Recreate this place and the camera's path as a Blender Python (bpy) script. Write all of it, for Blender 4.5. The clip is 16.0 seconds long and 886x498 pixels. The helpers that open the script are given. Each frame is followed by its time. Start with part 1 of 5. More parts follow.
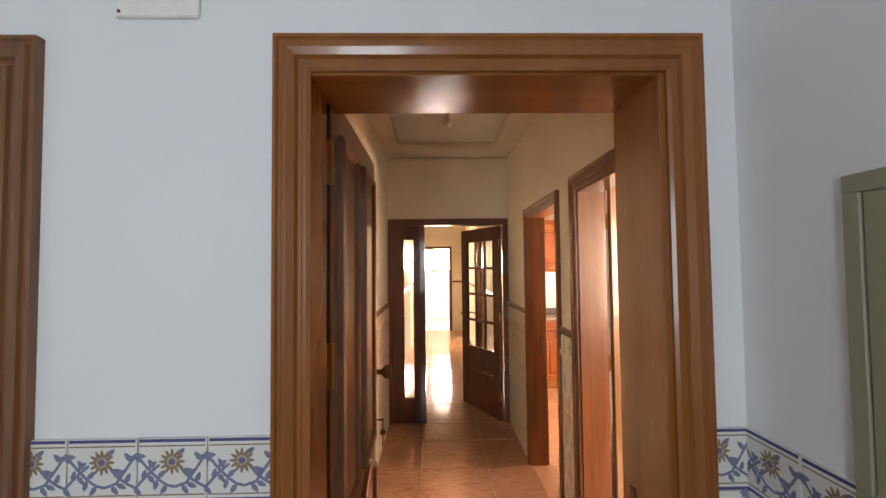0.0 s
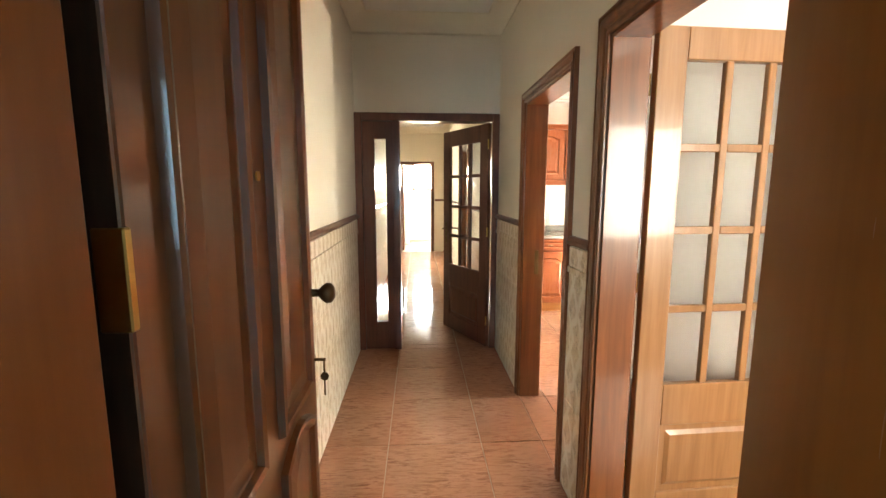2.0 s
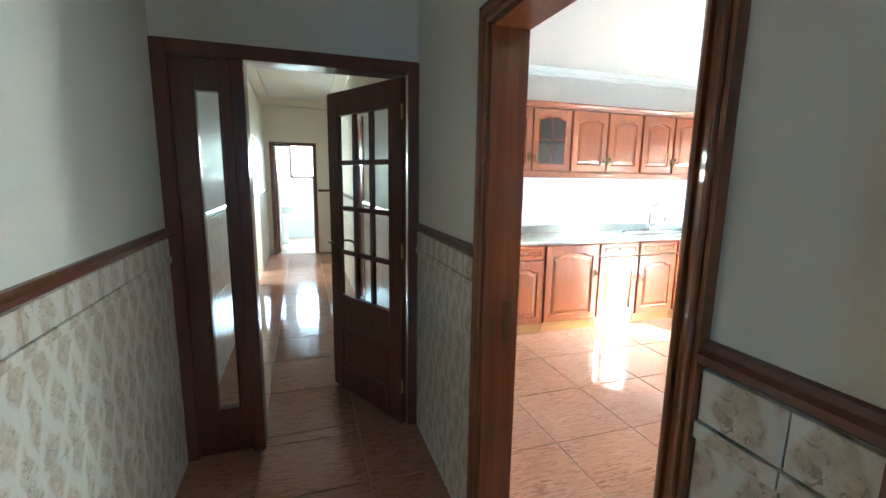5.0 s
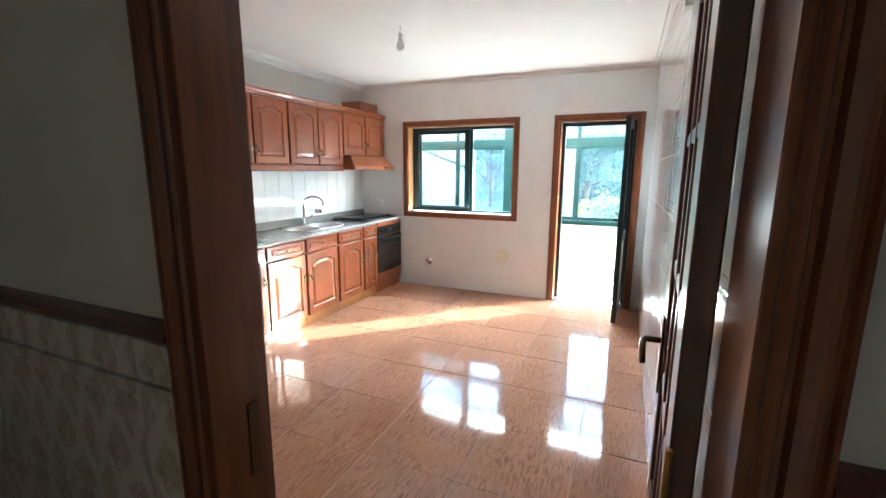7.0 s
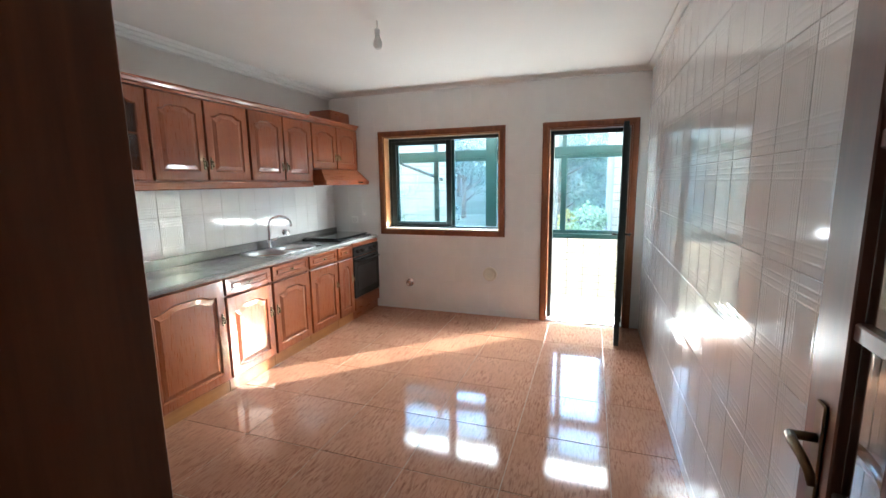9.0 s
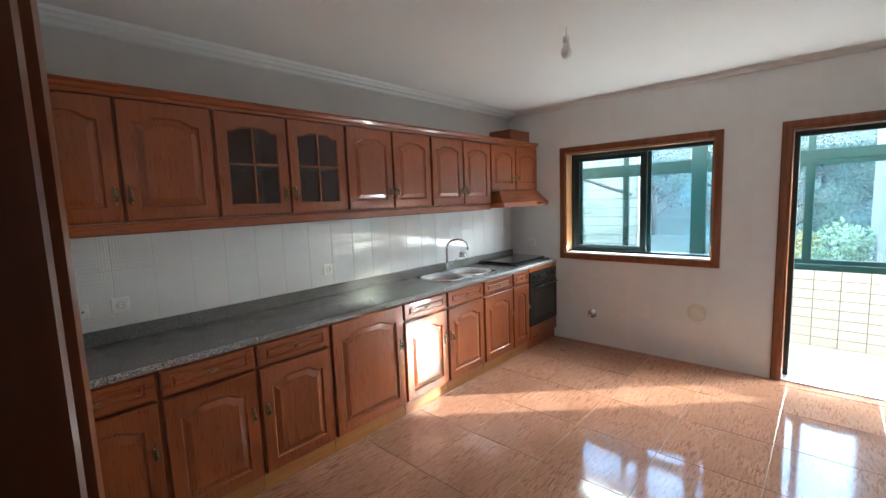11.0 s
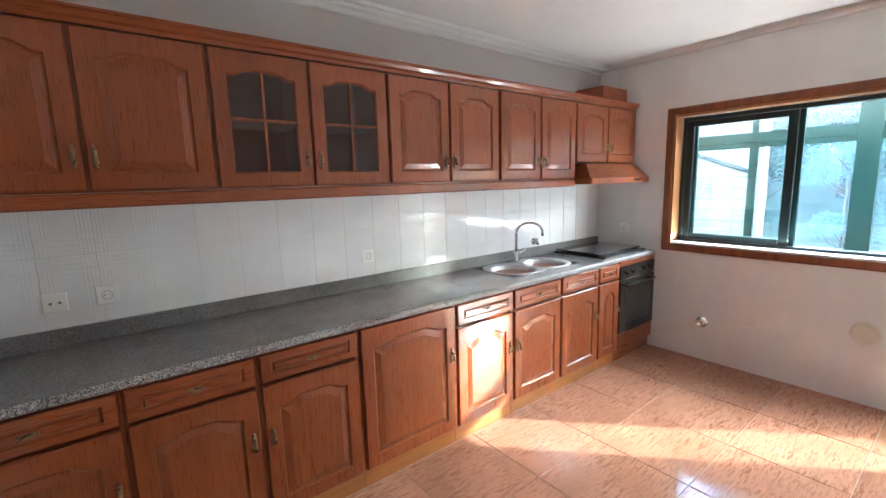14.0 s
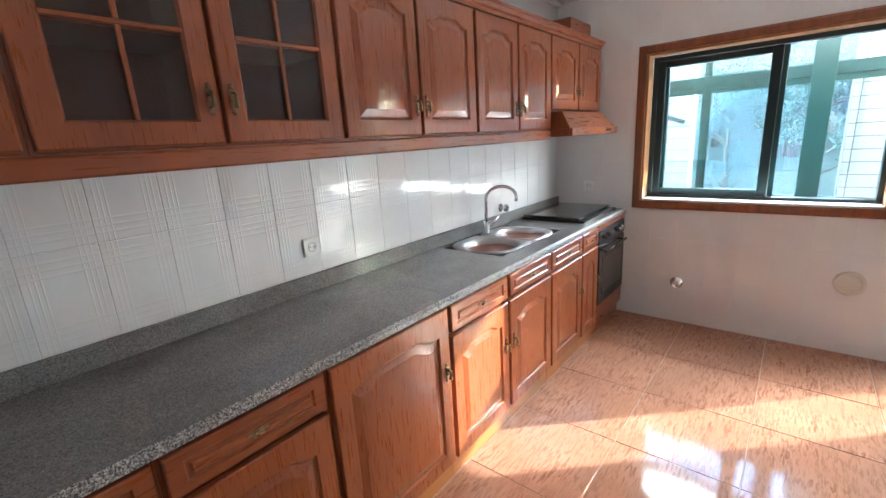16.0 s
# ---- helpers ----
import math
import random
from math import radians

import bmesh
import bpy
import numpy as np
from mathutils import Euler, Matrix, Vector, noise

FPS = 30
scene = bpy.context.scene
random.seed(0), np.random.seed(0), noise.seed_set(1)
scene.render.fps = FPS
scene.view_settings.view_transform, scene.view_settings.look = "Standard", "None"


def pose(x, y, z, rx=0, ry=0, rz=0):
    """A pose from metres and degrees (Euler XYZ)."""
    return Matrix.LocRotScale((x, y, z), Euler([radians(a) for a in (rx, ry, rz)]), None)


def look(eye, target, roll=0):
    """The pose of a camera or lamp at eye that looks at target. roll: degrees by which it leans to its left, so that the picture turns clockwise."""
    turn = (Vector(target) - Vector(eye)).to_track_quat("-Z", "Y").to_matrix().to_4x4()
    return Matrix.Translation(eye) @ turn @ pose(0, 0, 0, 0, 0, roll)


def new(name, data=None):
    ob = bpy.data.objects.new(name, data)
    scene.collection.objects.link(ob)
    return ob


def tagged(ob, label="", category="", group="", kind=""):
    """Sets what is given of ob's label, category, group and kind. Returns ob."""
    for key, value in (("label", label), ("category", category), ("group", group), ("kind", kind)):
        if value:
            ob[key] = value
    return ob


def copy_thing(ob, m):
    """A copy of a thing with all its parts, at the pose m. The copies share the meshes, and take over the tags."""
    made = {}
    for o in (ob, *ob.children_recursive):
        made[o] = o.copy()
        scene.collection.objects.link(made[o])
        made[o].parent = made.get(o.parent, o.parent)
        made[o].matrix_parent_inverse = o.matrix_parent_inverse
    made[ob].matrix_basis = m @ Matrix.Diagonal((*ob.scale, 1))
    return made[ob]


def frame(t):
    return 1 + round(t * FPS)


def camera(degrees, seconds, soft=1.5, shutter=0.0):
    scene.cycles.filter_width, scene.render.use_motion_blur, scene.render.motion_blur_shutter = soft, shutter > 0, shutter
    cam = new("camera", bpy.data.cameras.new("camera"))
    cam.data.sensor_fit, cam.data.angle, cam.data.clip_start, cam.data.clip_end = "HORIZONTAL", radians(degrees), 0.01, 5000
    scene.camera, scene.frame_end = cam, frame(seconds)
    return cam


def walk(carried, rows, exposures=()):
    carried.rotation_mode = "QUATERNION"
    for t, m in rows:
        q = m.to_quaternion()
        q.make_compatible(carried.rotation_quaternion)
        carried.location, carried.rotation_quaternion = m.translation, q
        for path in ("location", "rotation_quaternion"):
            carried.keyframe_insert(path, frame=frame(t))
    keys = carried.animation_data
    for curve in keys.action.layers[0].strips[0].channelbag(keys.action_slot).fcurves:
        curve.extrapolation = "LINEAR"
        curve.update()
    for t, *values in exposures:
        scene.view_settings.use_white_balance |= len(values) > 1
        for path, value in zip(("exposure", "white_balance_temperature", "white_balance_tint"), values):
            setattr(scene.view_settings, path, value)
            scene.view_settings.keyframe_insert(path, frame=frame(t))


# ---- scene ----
cam = camera(92.2, 16.0)
PATH = [
    (0, (0.232, -0.082, 1.57), (0.272, 1.916, 1.65), -0.6),
    (0.5, (0.226, -0.017, 1.484), (0.29, 1.979, 1.38), -0.4),
    (1, (0.255, 0.151, 1.425), (0.314, 2.137, 1.198), -0.4),
    (1.5, (0.292, 0.326, 1.409), (0.371, 2.307, 1.142), -0.0),
    (2, (0.288, 0.558, 1.412), (0.403, 2.536, 1.139), 0.1),
    (2.5, (0.27, 0.757, 1.427), (0.434, 2.728, 1.13), 0.3),
    (3, (0.281, 1.001, 1.408), (0.504, 2.965, 1.105), 0.5),
    (5.5, (0.377, 2.176, 1.467), (1.321, 3.905, 1.119), 1.8),
    (6, (0.373, 2.39, 1.469), (1.73, 3.817, 1.122), 2.6),
    (6.5, (0.38, 2.562, 1.482), (2.045, 3.605, 1.109), 1.3),
    (7, (0.486, 2.636, 1.487), (2.295, 3.408, 1.125), 0.3),
    (7.5, (0.614, 2.719, 1.504), (2.454, 3.416, 1.145), -0.2),
    (8, (0.698, 2.846, 1.506), (2.589, 3.4, 1.165), -0.1),
    (8.2, (0.719, 2.85, 1.49), (2.617, 3.382, 1.154), -0.1),
    (10.3, (1.045, 3.085, 1.576), (2.679, 4.214, 1.338), -2.2),
    (10.5, (1.06, 3.088, 1.587), (2.638, 4.294, 1.352), -2.2),
    (11, (1.096, 3.104, 1.581), (2.563, 4.445, 1.355), -2.2),
    (11.5, (1.165, 3.157, 1.556), (2.5, 4.625, 1.308), -2.3),
    (12, (1.255, 3.192, 1.543), (2.413, 4.802, 1.29), -2.8),
    (12.5, (1.366, 3.212, 1.541), (2.463, 4.861, 1.265), -2.9),
    (13, (1.515, 3.222, 1.554), (2.604, 4.878, 1.285), -1.6),
    (13.5, (1.605, 3.327, 1.528), (2.704, 4.974, 1.246), -1.3),
    (14, (1.629, 3.561, 1.536), (2.843, 5.119, 1.227), -1.6),
    (14.5, (1.67, 3.732, 1.522), (2.864, 5.29, 1.138), -1.9),
    (15, (1.783, 3.891, 1.515), (2.978, 5.445, 1.121), -2.0),
    (15.5, (1.836, 4.07, 1.495), (3.086, 5.57, 1.061), -1.7),
    (16, (1.841, 4.305, 1.513), (3.327, 5.549, 1.019), -3.5),
]
EXPOSURES = [(0.0, 8.8, 12000, 32), (0.7, 8.9, 12500, 34), (1.5, 9.05, 18000, 36), (2.0, 9.0, 8000, 6), (2.5, 9.1, 5300, -12), (3.0, 8.65, 5050, -14), (3.2, 8.4, 5050, -14), (5.5, 7.95, 5250, -8), (6.5, 7.1, 5450, -4), (8.0, 6.5, 5800, 2), (10.5, 5.75, 5700, 0), (12.0, 6.25, 5700, 3), (14.5, 6.45, 5700, 5), (16.0, 6.35, 5700, 5)]
walk(cam, [(t, look(eye, target, roll)) for t, eye, target, roll in PATH], EXPOSURES)

# ---- daylight ----
SUN_AZ, SUN_EL = math.atan2(0.73, -0.69), radians(19.5)      # the way the light travels, on plan
sky_world = bpy.data.worlds.new("sky")
scene.world = sky_world
sky_world.use_nodes = True
_n = sky_world.node_tree.nodes
_sky = _n.new("ShaderNodeTexSky")
_sky.sky_type = "NISHITA"
_sky.sun_disc = False
_sky.sun_elevation = SUN_EL
_sky.sun_rotation = math.atan2(0.69, -0.73)
_n["Background"].inputs["Strength"].default_value = 0.11
sky_world.node_tree.links.new(_sky.outputs[0], _n["Background"].inputs["Color"])
_sun = new("sun", bpy.data.lights.new("sun", "SUN"))
_sun.data.energy, _sun.data.angle, _sun.data.color = 0.22, radians(0.55), (1.0, 0.90, 0.76)
_sun.matrix_world = look((0, 0, 0), (-0.69 * math.cos(SUN_EL), 0.73 * math.cos(SUN_EL), -math.sin(SUN_EL)))


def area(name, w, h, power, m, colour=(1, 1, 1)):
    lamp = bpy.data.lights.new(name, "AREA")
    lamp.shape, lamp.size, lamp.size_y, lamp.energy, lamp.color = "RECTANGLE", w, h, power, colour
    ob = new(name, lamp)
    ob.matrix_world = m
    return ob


# daylight lamps for side and end rooms; lounge and landing openings are unseen, added
area("bathroom_window_light", 0.55, 0.62, 0.5, look((0.46, 12.72, 1.77), (0.38, 11, 1.2)), (0.92, 0.97, 1.0))
area("lounge_window_light", 1.3, 1.25, 0.36, look((3.1, -1.22, 1.5), (3.0, 1.5, 1.4)), (0.95, 0.98, 1.0))
area("landing_window_light", 0.6, 1.2, 0.10, look((-0.30, -2.22, 1.6), (-0.6, 1, 1.5)), (0.38, 0.67, 1.0))
# strips laid on sill and threshold, added fill for ceiling and upper walls
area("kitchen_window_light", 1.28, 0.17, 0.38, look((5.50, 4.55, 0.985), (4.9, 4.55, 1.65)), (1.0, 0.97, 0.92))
area("balcony_door_light", 0.68, 0.10, 0.45, look((5.58, 2.96, 0.03), (4.9, 2.96, 0.55)), (1.0, 0.97, 0.92))
# out of sight above the balcony glazing, added fill for the kitchen
area("balcony_sky_light", 5.0, 0.40, 5.2, look((6.54, 3.6, 2.57), (3.2, 3.6, 3.5)), (0.97, 0.98, 1.0))
area("far_hall_side_light", 0.7, 1.8, 0.22, look((-1.2, 8.6, 1.1), (0.3, 8.3, 1.0)), (1.0, 0.97, 0.92))


# ---- materials ----
class Nodes:
    """A material with a principled shader, and short ways to add nodes to it."""

    def __init__(self, name, rough=0.5, metal=0.0, coat=0.0):
        self.m = bpy.data.materials.new(name)
        self.m.use_nodes = True
        self.t = self.m.node_tree
        self.p = self.t.nodes["Principled BSDF"]
        self.p.inputs["Roughness"].default_value = rough
        self.p.inputs["Metallic"].default_value = metal
        if coat:
            self.p.inputs["Coat Weight"].default_value = coat
            self.p.inputs["Coat Roughness"].default_value = 0.08
        self._co = None

    def node(self, kind, **sets):
        n = self.t.nodes.new(kind)
        for k, v in sets.items():
            n.inputs[k.replace("_", " ")].default_value = v
        return n

    def link(self, a, b):
        self.t.links.new(a, b)

    def coords(self, scale=(1, 1, 1), shift=True):
        tc = self.t.nodes.new("ShaderNodeTexCoord")
        mp = self.t.nodes.new("ShaderNodeMapping")
        mp.inputs["Scale"].default_value = scale
        self.link(tc.outputs["Object"], mp.inputs["Vector"])
        if shift:
            info = self.t.nodes.new("ShaderNodeObjectInfo")
            mul = self.t.nodes.new("ShaderNodeMath")
            mul.operation = "MULTIPLY"
            mul.inputs[1].default_value = 37.0
            self.link(info.outputs["Random"], mul.inputs[0])
            comb = self.t.nodes.new("ShaderNodeCombineXYZ")
            for k in range(3):
                self.link(mul.outputs[0], comb.inputs[k])
            self.link(comb.outputs[0], mp.inputs["Location"])
        return mp.outputs[0]

    def noise(self, scale, detail=4.0, co=None, rough=0.55, distort=0.0):
        n = self.node("ShaderNodeTexNoise", Scale=scale, Detail=detail, Roughness=rough, Distortion=distort)
        if co is not None:
            self.link(co, n.inputs["Vector"])
        return n.outputs["Fac"]

    def ramp(self, fac, *stops):
        r = self.t.nodes.new("ShaderNodeValToRGB")
        e = r.color_ramp.elements
        while len(e) < len(stops):
            e.new(0.5)
        for k, (pos, col) in enumerate(stops):
            e[k].position, e[k].color = pos, (*col, 1)
        self.link(fac, r.inputs[0])
        return r.outputs[0]

    def mix(self, fac, a, b, mode="MIX"):
        m = self.t.nodes.new("ShaderNodeMix")
        m.data_type, m.blend_type = "RGBA", mode
        for idx, v in ((0, fac), (6, a), (7, b)):
            if isinstance(v, (int, float)):
                m.inputs[idx].default_value = v
            elif isinstance(v, tuple):
                m.inputs[idx].default_value = (*v, 1)
            else:
                self.link(v, m.inputs[idx])
        return m.outputs[2]

    def colour(self, v):
        if isinstance(v, tuple):
            self.p.inputs["Base Color"].default_value = (*v, 1)
        else:
            self.link(v, self.p.inputs["Base Color"])
        return self

    def gloss(self, fac, lo, hi):
        r = self.node("ShaderNodeMapRange")
        r.inputs["To Min"].default_value, r.inputs["To Max"].default_value = lo, hi
        self.link(fac, r.inputs["Value"])
        self.link(r.outputs[0], self.p.inputs["Roughness"])
        return self

    def bump(self, fac, strength=0.1, distance=0.002):
        b = self.node("ShaderNodeBump", Strength=strength, Distance=distance)
        self.link(fac, b.inputs["Height"])
        self.link(b.outputs[0], self.p.inputs["Normal"])
        return self


def wood(name, dark, mid, light, grain="z", rough=0.3, coat=0.5, fine=1.0, streak=0.6):
    n = Nodes(name, rough, coat=coat)
    s = {"z": (26, 26, 1.6), "x": (1.6, 26, 26), "y": (26, 1.6, 26)}[grain]
    co = n.coords(tuple(v * fine for v in s))
    f1 = n.noise(1.0, 6, co, 0.62, 0.35)
    f2 = n.noise(5.0, 3, co, 0.6)
    c1 = n.ramp(f1, (0.28, dark), (0.5, mid), (0.75, light))
    c2 = n.ramp(f2, (0.35, (0.90, 0.88, 0.87)), (0.6, (1, 1, 1)))
    big = n.noise(0.8, 2, n.coords((1.2, 1.2, 1.2)))
    c3 = n.ramp(big, (0.3, (0.86, 0.84, 0.82)), (0.7, (1.08, 1.06, 1.04)))
    n.colour(n.mix(1.0, n.mix(streak, c1, c2, "MULTIPLY"), c3, "MULTIPLY"))
    n.gloss(f2, rough - 0.03, rough + 0.03)
    n.bump(f1, 0.012, 0.001)
    return n.m


def painted(name, colour, rough=0.6, grain=180.0, mottle=0.04):
    n = Nodes(name, rough)
    big = n.noise(1.3, 4, n.coords((1, 1, 1), False))
    lo = tuple(max(0, c * (1 - mottle)) for c in colour)
    n.colour(n.ramp(big, (0.3, lo), (0.7, colour)))
    n.bump(n.noise(grain, 3, n.coords((1, 1, 1), False)), 0.12, 0.0015)
    return n.m


def plain(name, colour, rough=0.4, metal=0.0, coat=0.0, mottle=0.08, scale=40.0):
    n = Nodes(name, rough, metal, coat)
    f = n.noise(scale, 3, n.coords())
    n.colour(n.ramp(f, (0.3, tuple(c * (1 - mottle) for c in colour)), (0.7, colour)))
    n.gloss(f, max(0.02, rough - 0.05), rough + 0.06)
    return n.m


def glass(name, tint=(0.93, 0.97, 0.96), rough=0.0):
    n = Nodes(name, rough)
    n.colour(tint)
    n.p.inputs["Transmission Weight"].default_value = 1.0
    n.p.inputs["IOR"].default_value = 1.45
    return n.m


def hazed_glass(name, veil):
    """Clear glass with an uneven pale film that paints haze over the view."""
    n = Nodes(name, 0.0)
    n.colour((0.86, 0.95, 0.95))
    n.p.inputs["Transmission Weight"].default_value = 1.0
    n.p.inputs["IOR"].default_value = 1.45
    film = n.t.nodes.new("ShaderNodeBsdfTranslucent")
    film.inputs["Color"].default_value = (0.62, 0.72, 0.74, 1)
    m = n.t.nodes.new("ShaderNodeMixShader")
    r = n.node("ShaderNodeMapRange")
    r.inputs["From Min"].default_value, r.inputs["From Max"].default_value = 0.3, 0.7
    r.inputs["To Min"].default_value, r.inputs["To Max"].default_value = veil * 0.5, veil * 1.5
    n.link(n.noise(2.2, 6, n.coords((1, 1, 0.5)), 0.6, 0.8), r.inputs["Value"])
    n.link(r.outputs[0], m.inputs[0])
    n.link(n.p.outputs[0], m.inputs[1])
    n.link(film.outputs[0], m.inputs[2])
    n.link(m.outputs[0], n.t.nodes["Material Output"].inputs["Surface"])
    return n.m


WOOD_CASE = wood("varnished_casing_wood", (0.14, 0.040, 0.012), (0.215, 0.066, 0.020), (0.29, 0.098, 0.031))
WOOD_CASE_X = wood("varnished_casing_wood_across", (0.14, 0.040, 0.012), (0.215, 0.066, 0.020), (0.29, 0.098, 0.031), "x")
WOOD_ENTRY = wood("orange_brown_entry_wood", (0.27, 0.070, 0.012), (0.32, 0.088, 0.015), (0.37, 0.106, 0.019), rough=0.26, coat=0.3, fine=0.45, streak=0.25)
WOOD_ENTRY_X = wood("orange_brown_entry_wood_across", (0.27, 0.070, 0.012), (0.32, 0.088, 0.015), (0.37, 0.106, 0.019), "x", rough=0.26, coat=0.3, fine=0.45, streak=0.25)
WOOD_LEAF = wood("dark_entry_leaf_wood", (0.12, 0.036, 0.008), (0.175, 0.054, 0.012), (0.22, 0.074, 0.018), rough=0.3, coat=0.5, fine=0.45, streak=0.3)
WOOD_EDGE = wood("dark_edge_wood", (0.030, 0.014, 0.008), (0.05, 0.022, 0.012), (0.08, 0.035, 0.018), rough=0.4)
WOOD_DARK = wood("dark_stained_wood", (0.095, 0.028, 0.016), (0.135, 0.042, 0.023), (0.18, 0.062, 0.034), rough=0.32)
WOOD_CAB = wood("cherry_cabinet_wood", (0.245, 0.061, 0.018), (0.28, 0.074, 0.022), (0.315, 0.088, 0.027), rough=0.28, coat=0.45, fine=1.3, streak=0.15)
WOOD_CAB_X = wood("cherry_cabinet_wood_across", (0.245, 0.061, 0.018), (0.28, 0.074, 0.022), (0.315, 0.088, 0.027), "x", rough=0.28, coat=0.45, streak=0.15)
WOOD_PALE = wood("honey_plinth_wood", (0.30, 0.115, 0.030), (0.37, 0.15, 0.042), (0.44, 0.19, 0.058), "x", rough=0.35, streak=0.3)
WOOD_PALE_Z = wood("honey_door_wood", (0.26, 0.12, 0.045), (0.34, 0.165, 0.068), (0.40, 0.21, 0.092), rough=0.3)
PAINT_HALL = painted("cream_wall_paint", (0.80, 0.75, 0.64))
PAINT_WHITE = painted("white_wall_paint", (0.80, 0.80, 0.78))
PAINT_LANDING = painted("white_landing_paint", (0.78, 0.80, 0.82))
PAINT_CEIL = painted("white_ceiling_paint", (0.82, 0.80, 0.77), 0.8)
PLASTER = painted("white_plaster_moulding", (0.82, 0.81, 0.79), 0.7, 60)
GROUT_DARK = painted("sandy_grout", (0.54, 0.42, 0.32), 0.8)
GROUT_PARAPET = painted("dark_parapet_grout", (0.16, 0.135, 0.11), 0.8)
WALL_GROUT = painted("pale_wall_grout", (0.71, 0.69, 0.66), 0.5)
GROUT_WHITE = painted("white_grout", (0.78, 0.77, 0.75), 0.8)
BRASS = plain("aged_brass", (0.55, 0.36, 0.12), 0.32, 1.0)
PULL_METAL = plain("antique_bronze_pull", (0.34, 0.24, 0.14), 0.28, 1.0)
BRASS_DARK = plain("dark_bronze", (0.16, 0.10, 0.05), 0.35, 1.0)
CHROME = plain("chrome", (0.75, 0.76, 0.78), 0.10, 1.0)
STEEL = plain("brushed_steel", (0.62, 0.62, 0.62), 0.38, 1.0)
GREEN = plain("green_aluminium", (0.006, 0.042, 0.044), 0.38)
GREEN_DARK = plain("dark_green_aluminium", (0.005, 0.016, 0.017), 0.36)
BLACK = plain("black_enamel", (0.026, 0.024, 0.023), 0.2)
BLACK_GLASS = plain("black_glass", (0.010, 0.010, 0.012), 0.05, coat=0.5)
WHITE_PLASTIC = plain("white_plastic", (0.86, 0.85, 0.82), 0.35)
CREAM_PLASTIC = plain("cream_plastic", (0.72, 0.68, 0.57), 0.45)
GLASS = hazed_glass("hazed_window_glass", 0.03)
GLASS_WINDOW = glass("window_glass")
GLASS_IN = glass("door_glass", (0.95, 0.96, 0.95))
GLASS_SMOKE = glass("smoked_glass", (0.80, 0.80, 0.80), 0.12)


def floor_tile_material():
    n = Nodes("terracotta_glazed_floor_tile", 0.13)
    co = n.coords((1, 1, 1))
    info = n.t.nodes.new("ShaderNodeObjectInfo")
    base = n.ramp(n.noise(3.0, 5, co), (0.3, (0.42, 0.215, 0.135)), (0.55, (0.48, 0.255, 0.165)), (0.75, (0.54, 0.30, 0.20)))
    tile = n.ramp(info.outputs["Random"], (0.0, (0.93, 0.93, 0.92)), (1.0, (1.05, 1.04, 1.03)))
    base = n.mix(1.0, base, tile, "MULTIPLY")
    mp = n.t.nodes.new("ShaderNodeMapping")
    mp.inputs["Rotation"].default_value = (0, 0, radians(38))
    mp.inputs["Scale"].default_value = (15, 85, 1)
    n.link(co, mp.inputs["Vector"])
    fleck = n.noise(1.0, 5, mp.outputs[0], 0.6, 0.6)
    patch = n.noise(6.0, 2, co)
    f = n.t.nodes.new("ShaderNodeMath")
    f.operation = "MULTIPLY"
    n.link(n.ramp(fleck, (0.47, (0, 0, 0)), (0.62, (1, 1, 1))), f.inputs[0])
    n.link(n.ramp(patch, (0.34, (0.30, 0.30, 0.30)), (0.66, (0.90, 0.90, 0.90))), f.inputs[1])
    n.colour(n.mix(f.outputs[0], base, (0.24, 0.10, 0.058)))
    n.gloss(n.noise(9.0, 4, co), 0.05, 0.10)
    n.p.inputs["Specular IOR Level"].default_value = 0.26
    n.bump(n.noise(7.0, 2, co), 0.04, 0.002)
    return n.m


FLOOR_TILE = floor_tile_material()


def wall_tile_material(name, colour, rough=0.08):
    n = Nodes(name, rough)
    co = n.coords((1, 1, 1))
    info = n.t.nodes.new("ShaderNodeObjectInfo")
    c = n.ramp(n.noise(5.0, 4, co), (0.3, tuple(v * 0.95 for v in colour)), (0.7, colour))
    n.colour(n.mix(1.0, c, n.ramp(info.outputs["Random"], (0, (0.99, 0.99, 0.99)), (1, (1.01, 1.01, 1.01))), "MULTIPLY"))
    n.bump(n.noise(9.0, 2, co), 0.05, 0.0015)
    return n.m


def embossed_tile_material():
    """White glazed tile with a fine raised plaid of lines near its edges."""
    n = Nodes("white_embossed_wall_tile", 0.10, coat=0.4)
    co = n.coords((1, 1, 1), False)
    sep = n.t.nodes.new("ShaderNodeSeparateXYZ")
    n.link(co, sep.inputs[0])
    lines = []
    for axis, half in ((0, 0.0975), (2, 0.15)):
        r = n.node("ShaderNodeMapRange")
        r.inputs["From Min"].default_value, r.inputs["From Max"].default_value = -half, half
        n.link(sep.outputs[axis], r.inputs["Value"])
        stops = []
        for c in (0.10, 0.17, 0.24, 0.76, 0.83, 0.90):
            stops += [(c - 0.016, (0, 0, 0)), (c, (1, 1, 1)), (c + 0.016, (0, 0, 0))]
        lines.append(n.ramp(r.outputs[0], *stops))
    n.colour(n.ramp(n.noise(5.0, 4, n.coords()), (0.3, (0.76, 0.76, 0.75)), (0.7, (0.80, 0.80, 0.79))))
    n.bump(n.mix(1.0, lines[0], lines[1], "LIGHTEN"), 0.6, 0.0012)
    return n.m


OUTER_TILE = wall_tile_material("beige_outer_tile", (0.42, 0.385, 0.33), 0.35)
WALL_TILE = wall_tile_material("white_glazed_wall_tile", (0.80, 0.79, 0.77))
EMBOSSED_TILE = embossed_tile_material()
BALCONY_TILE = wall_tile_material("cream_balcony_tile", (0.60, 0.58, 0.53), 0.25)


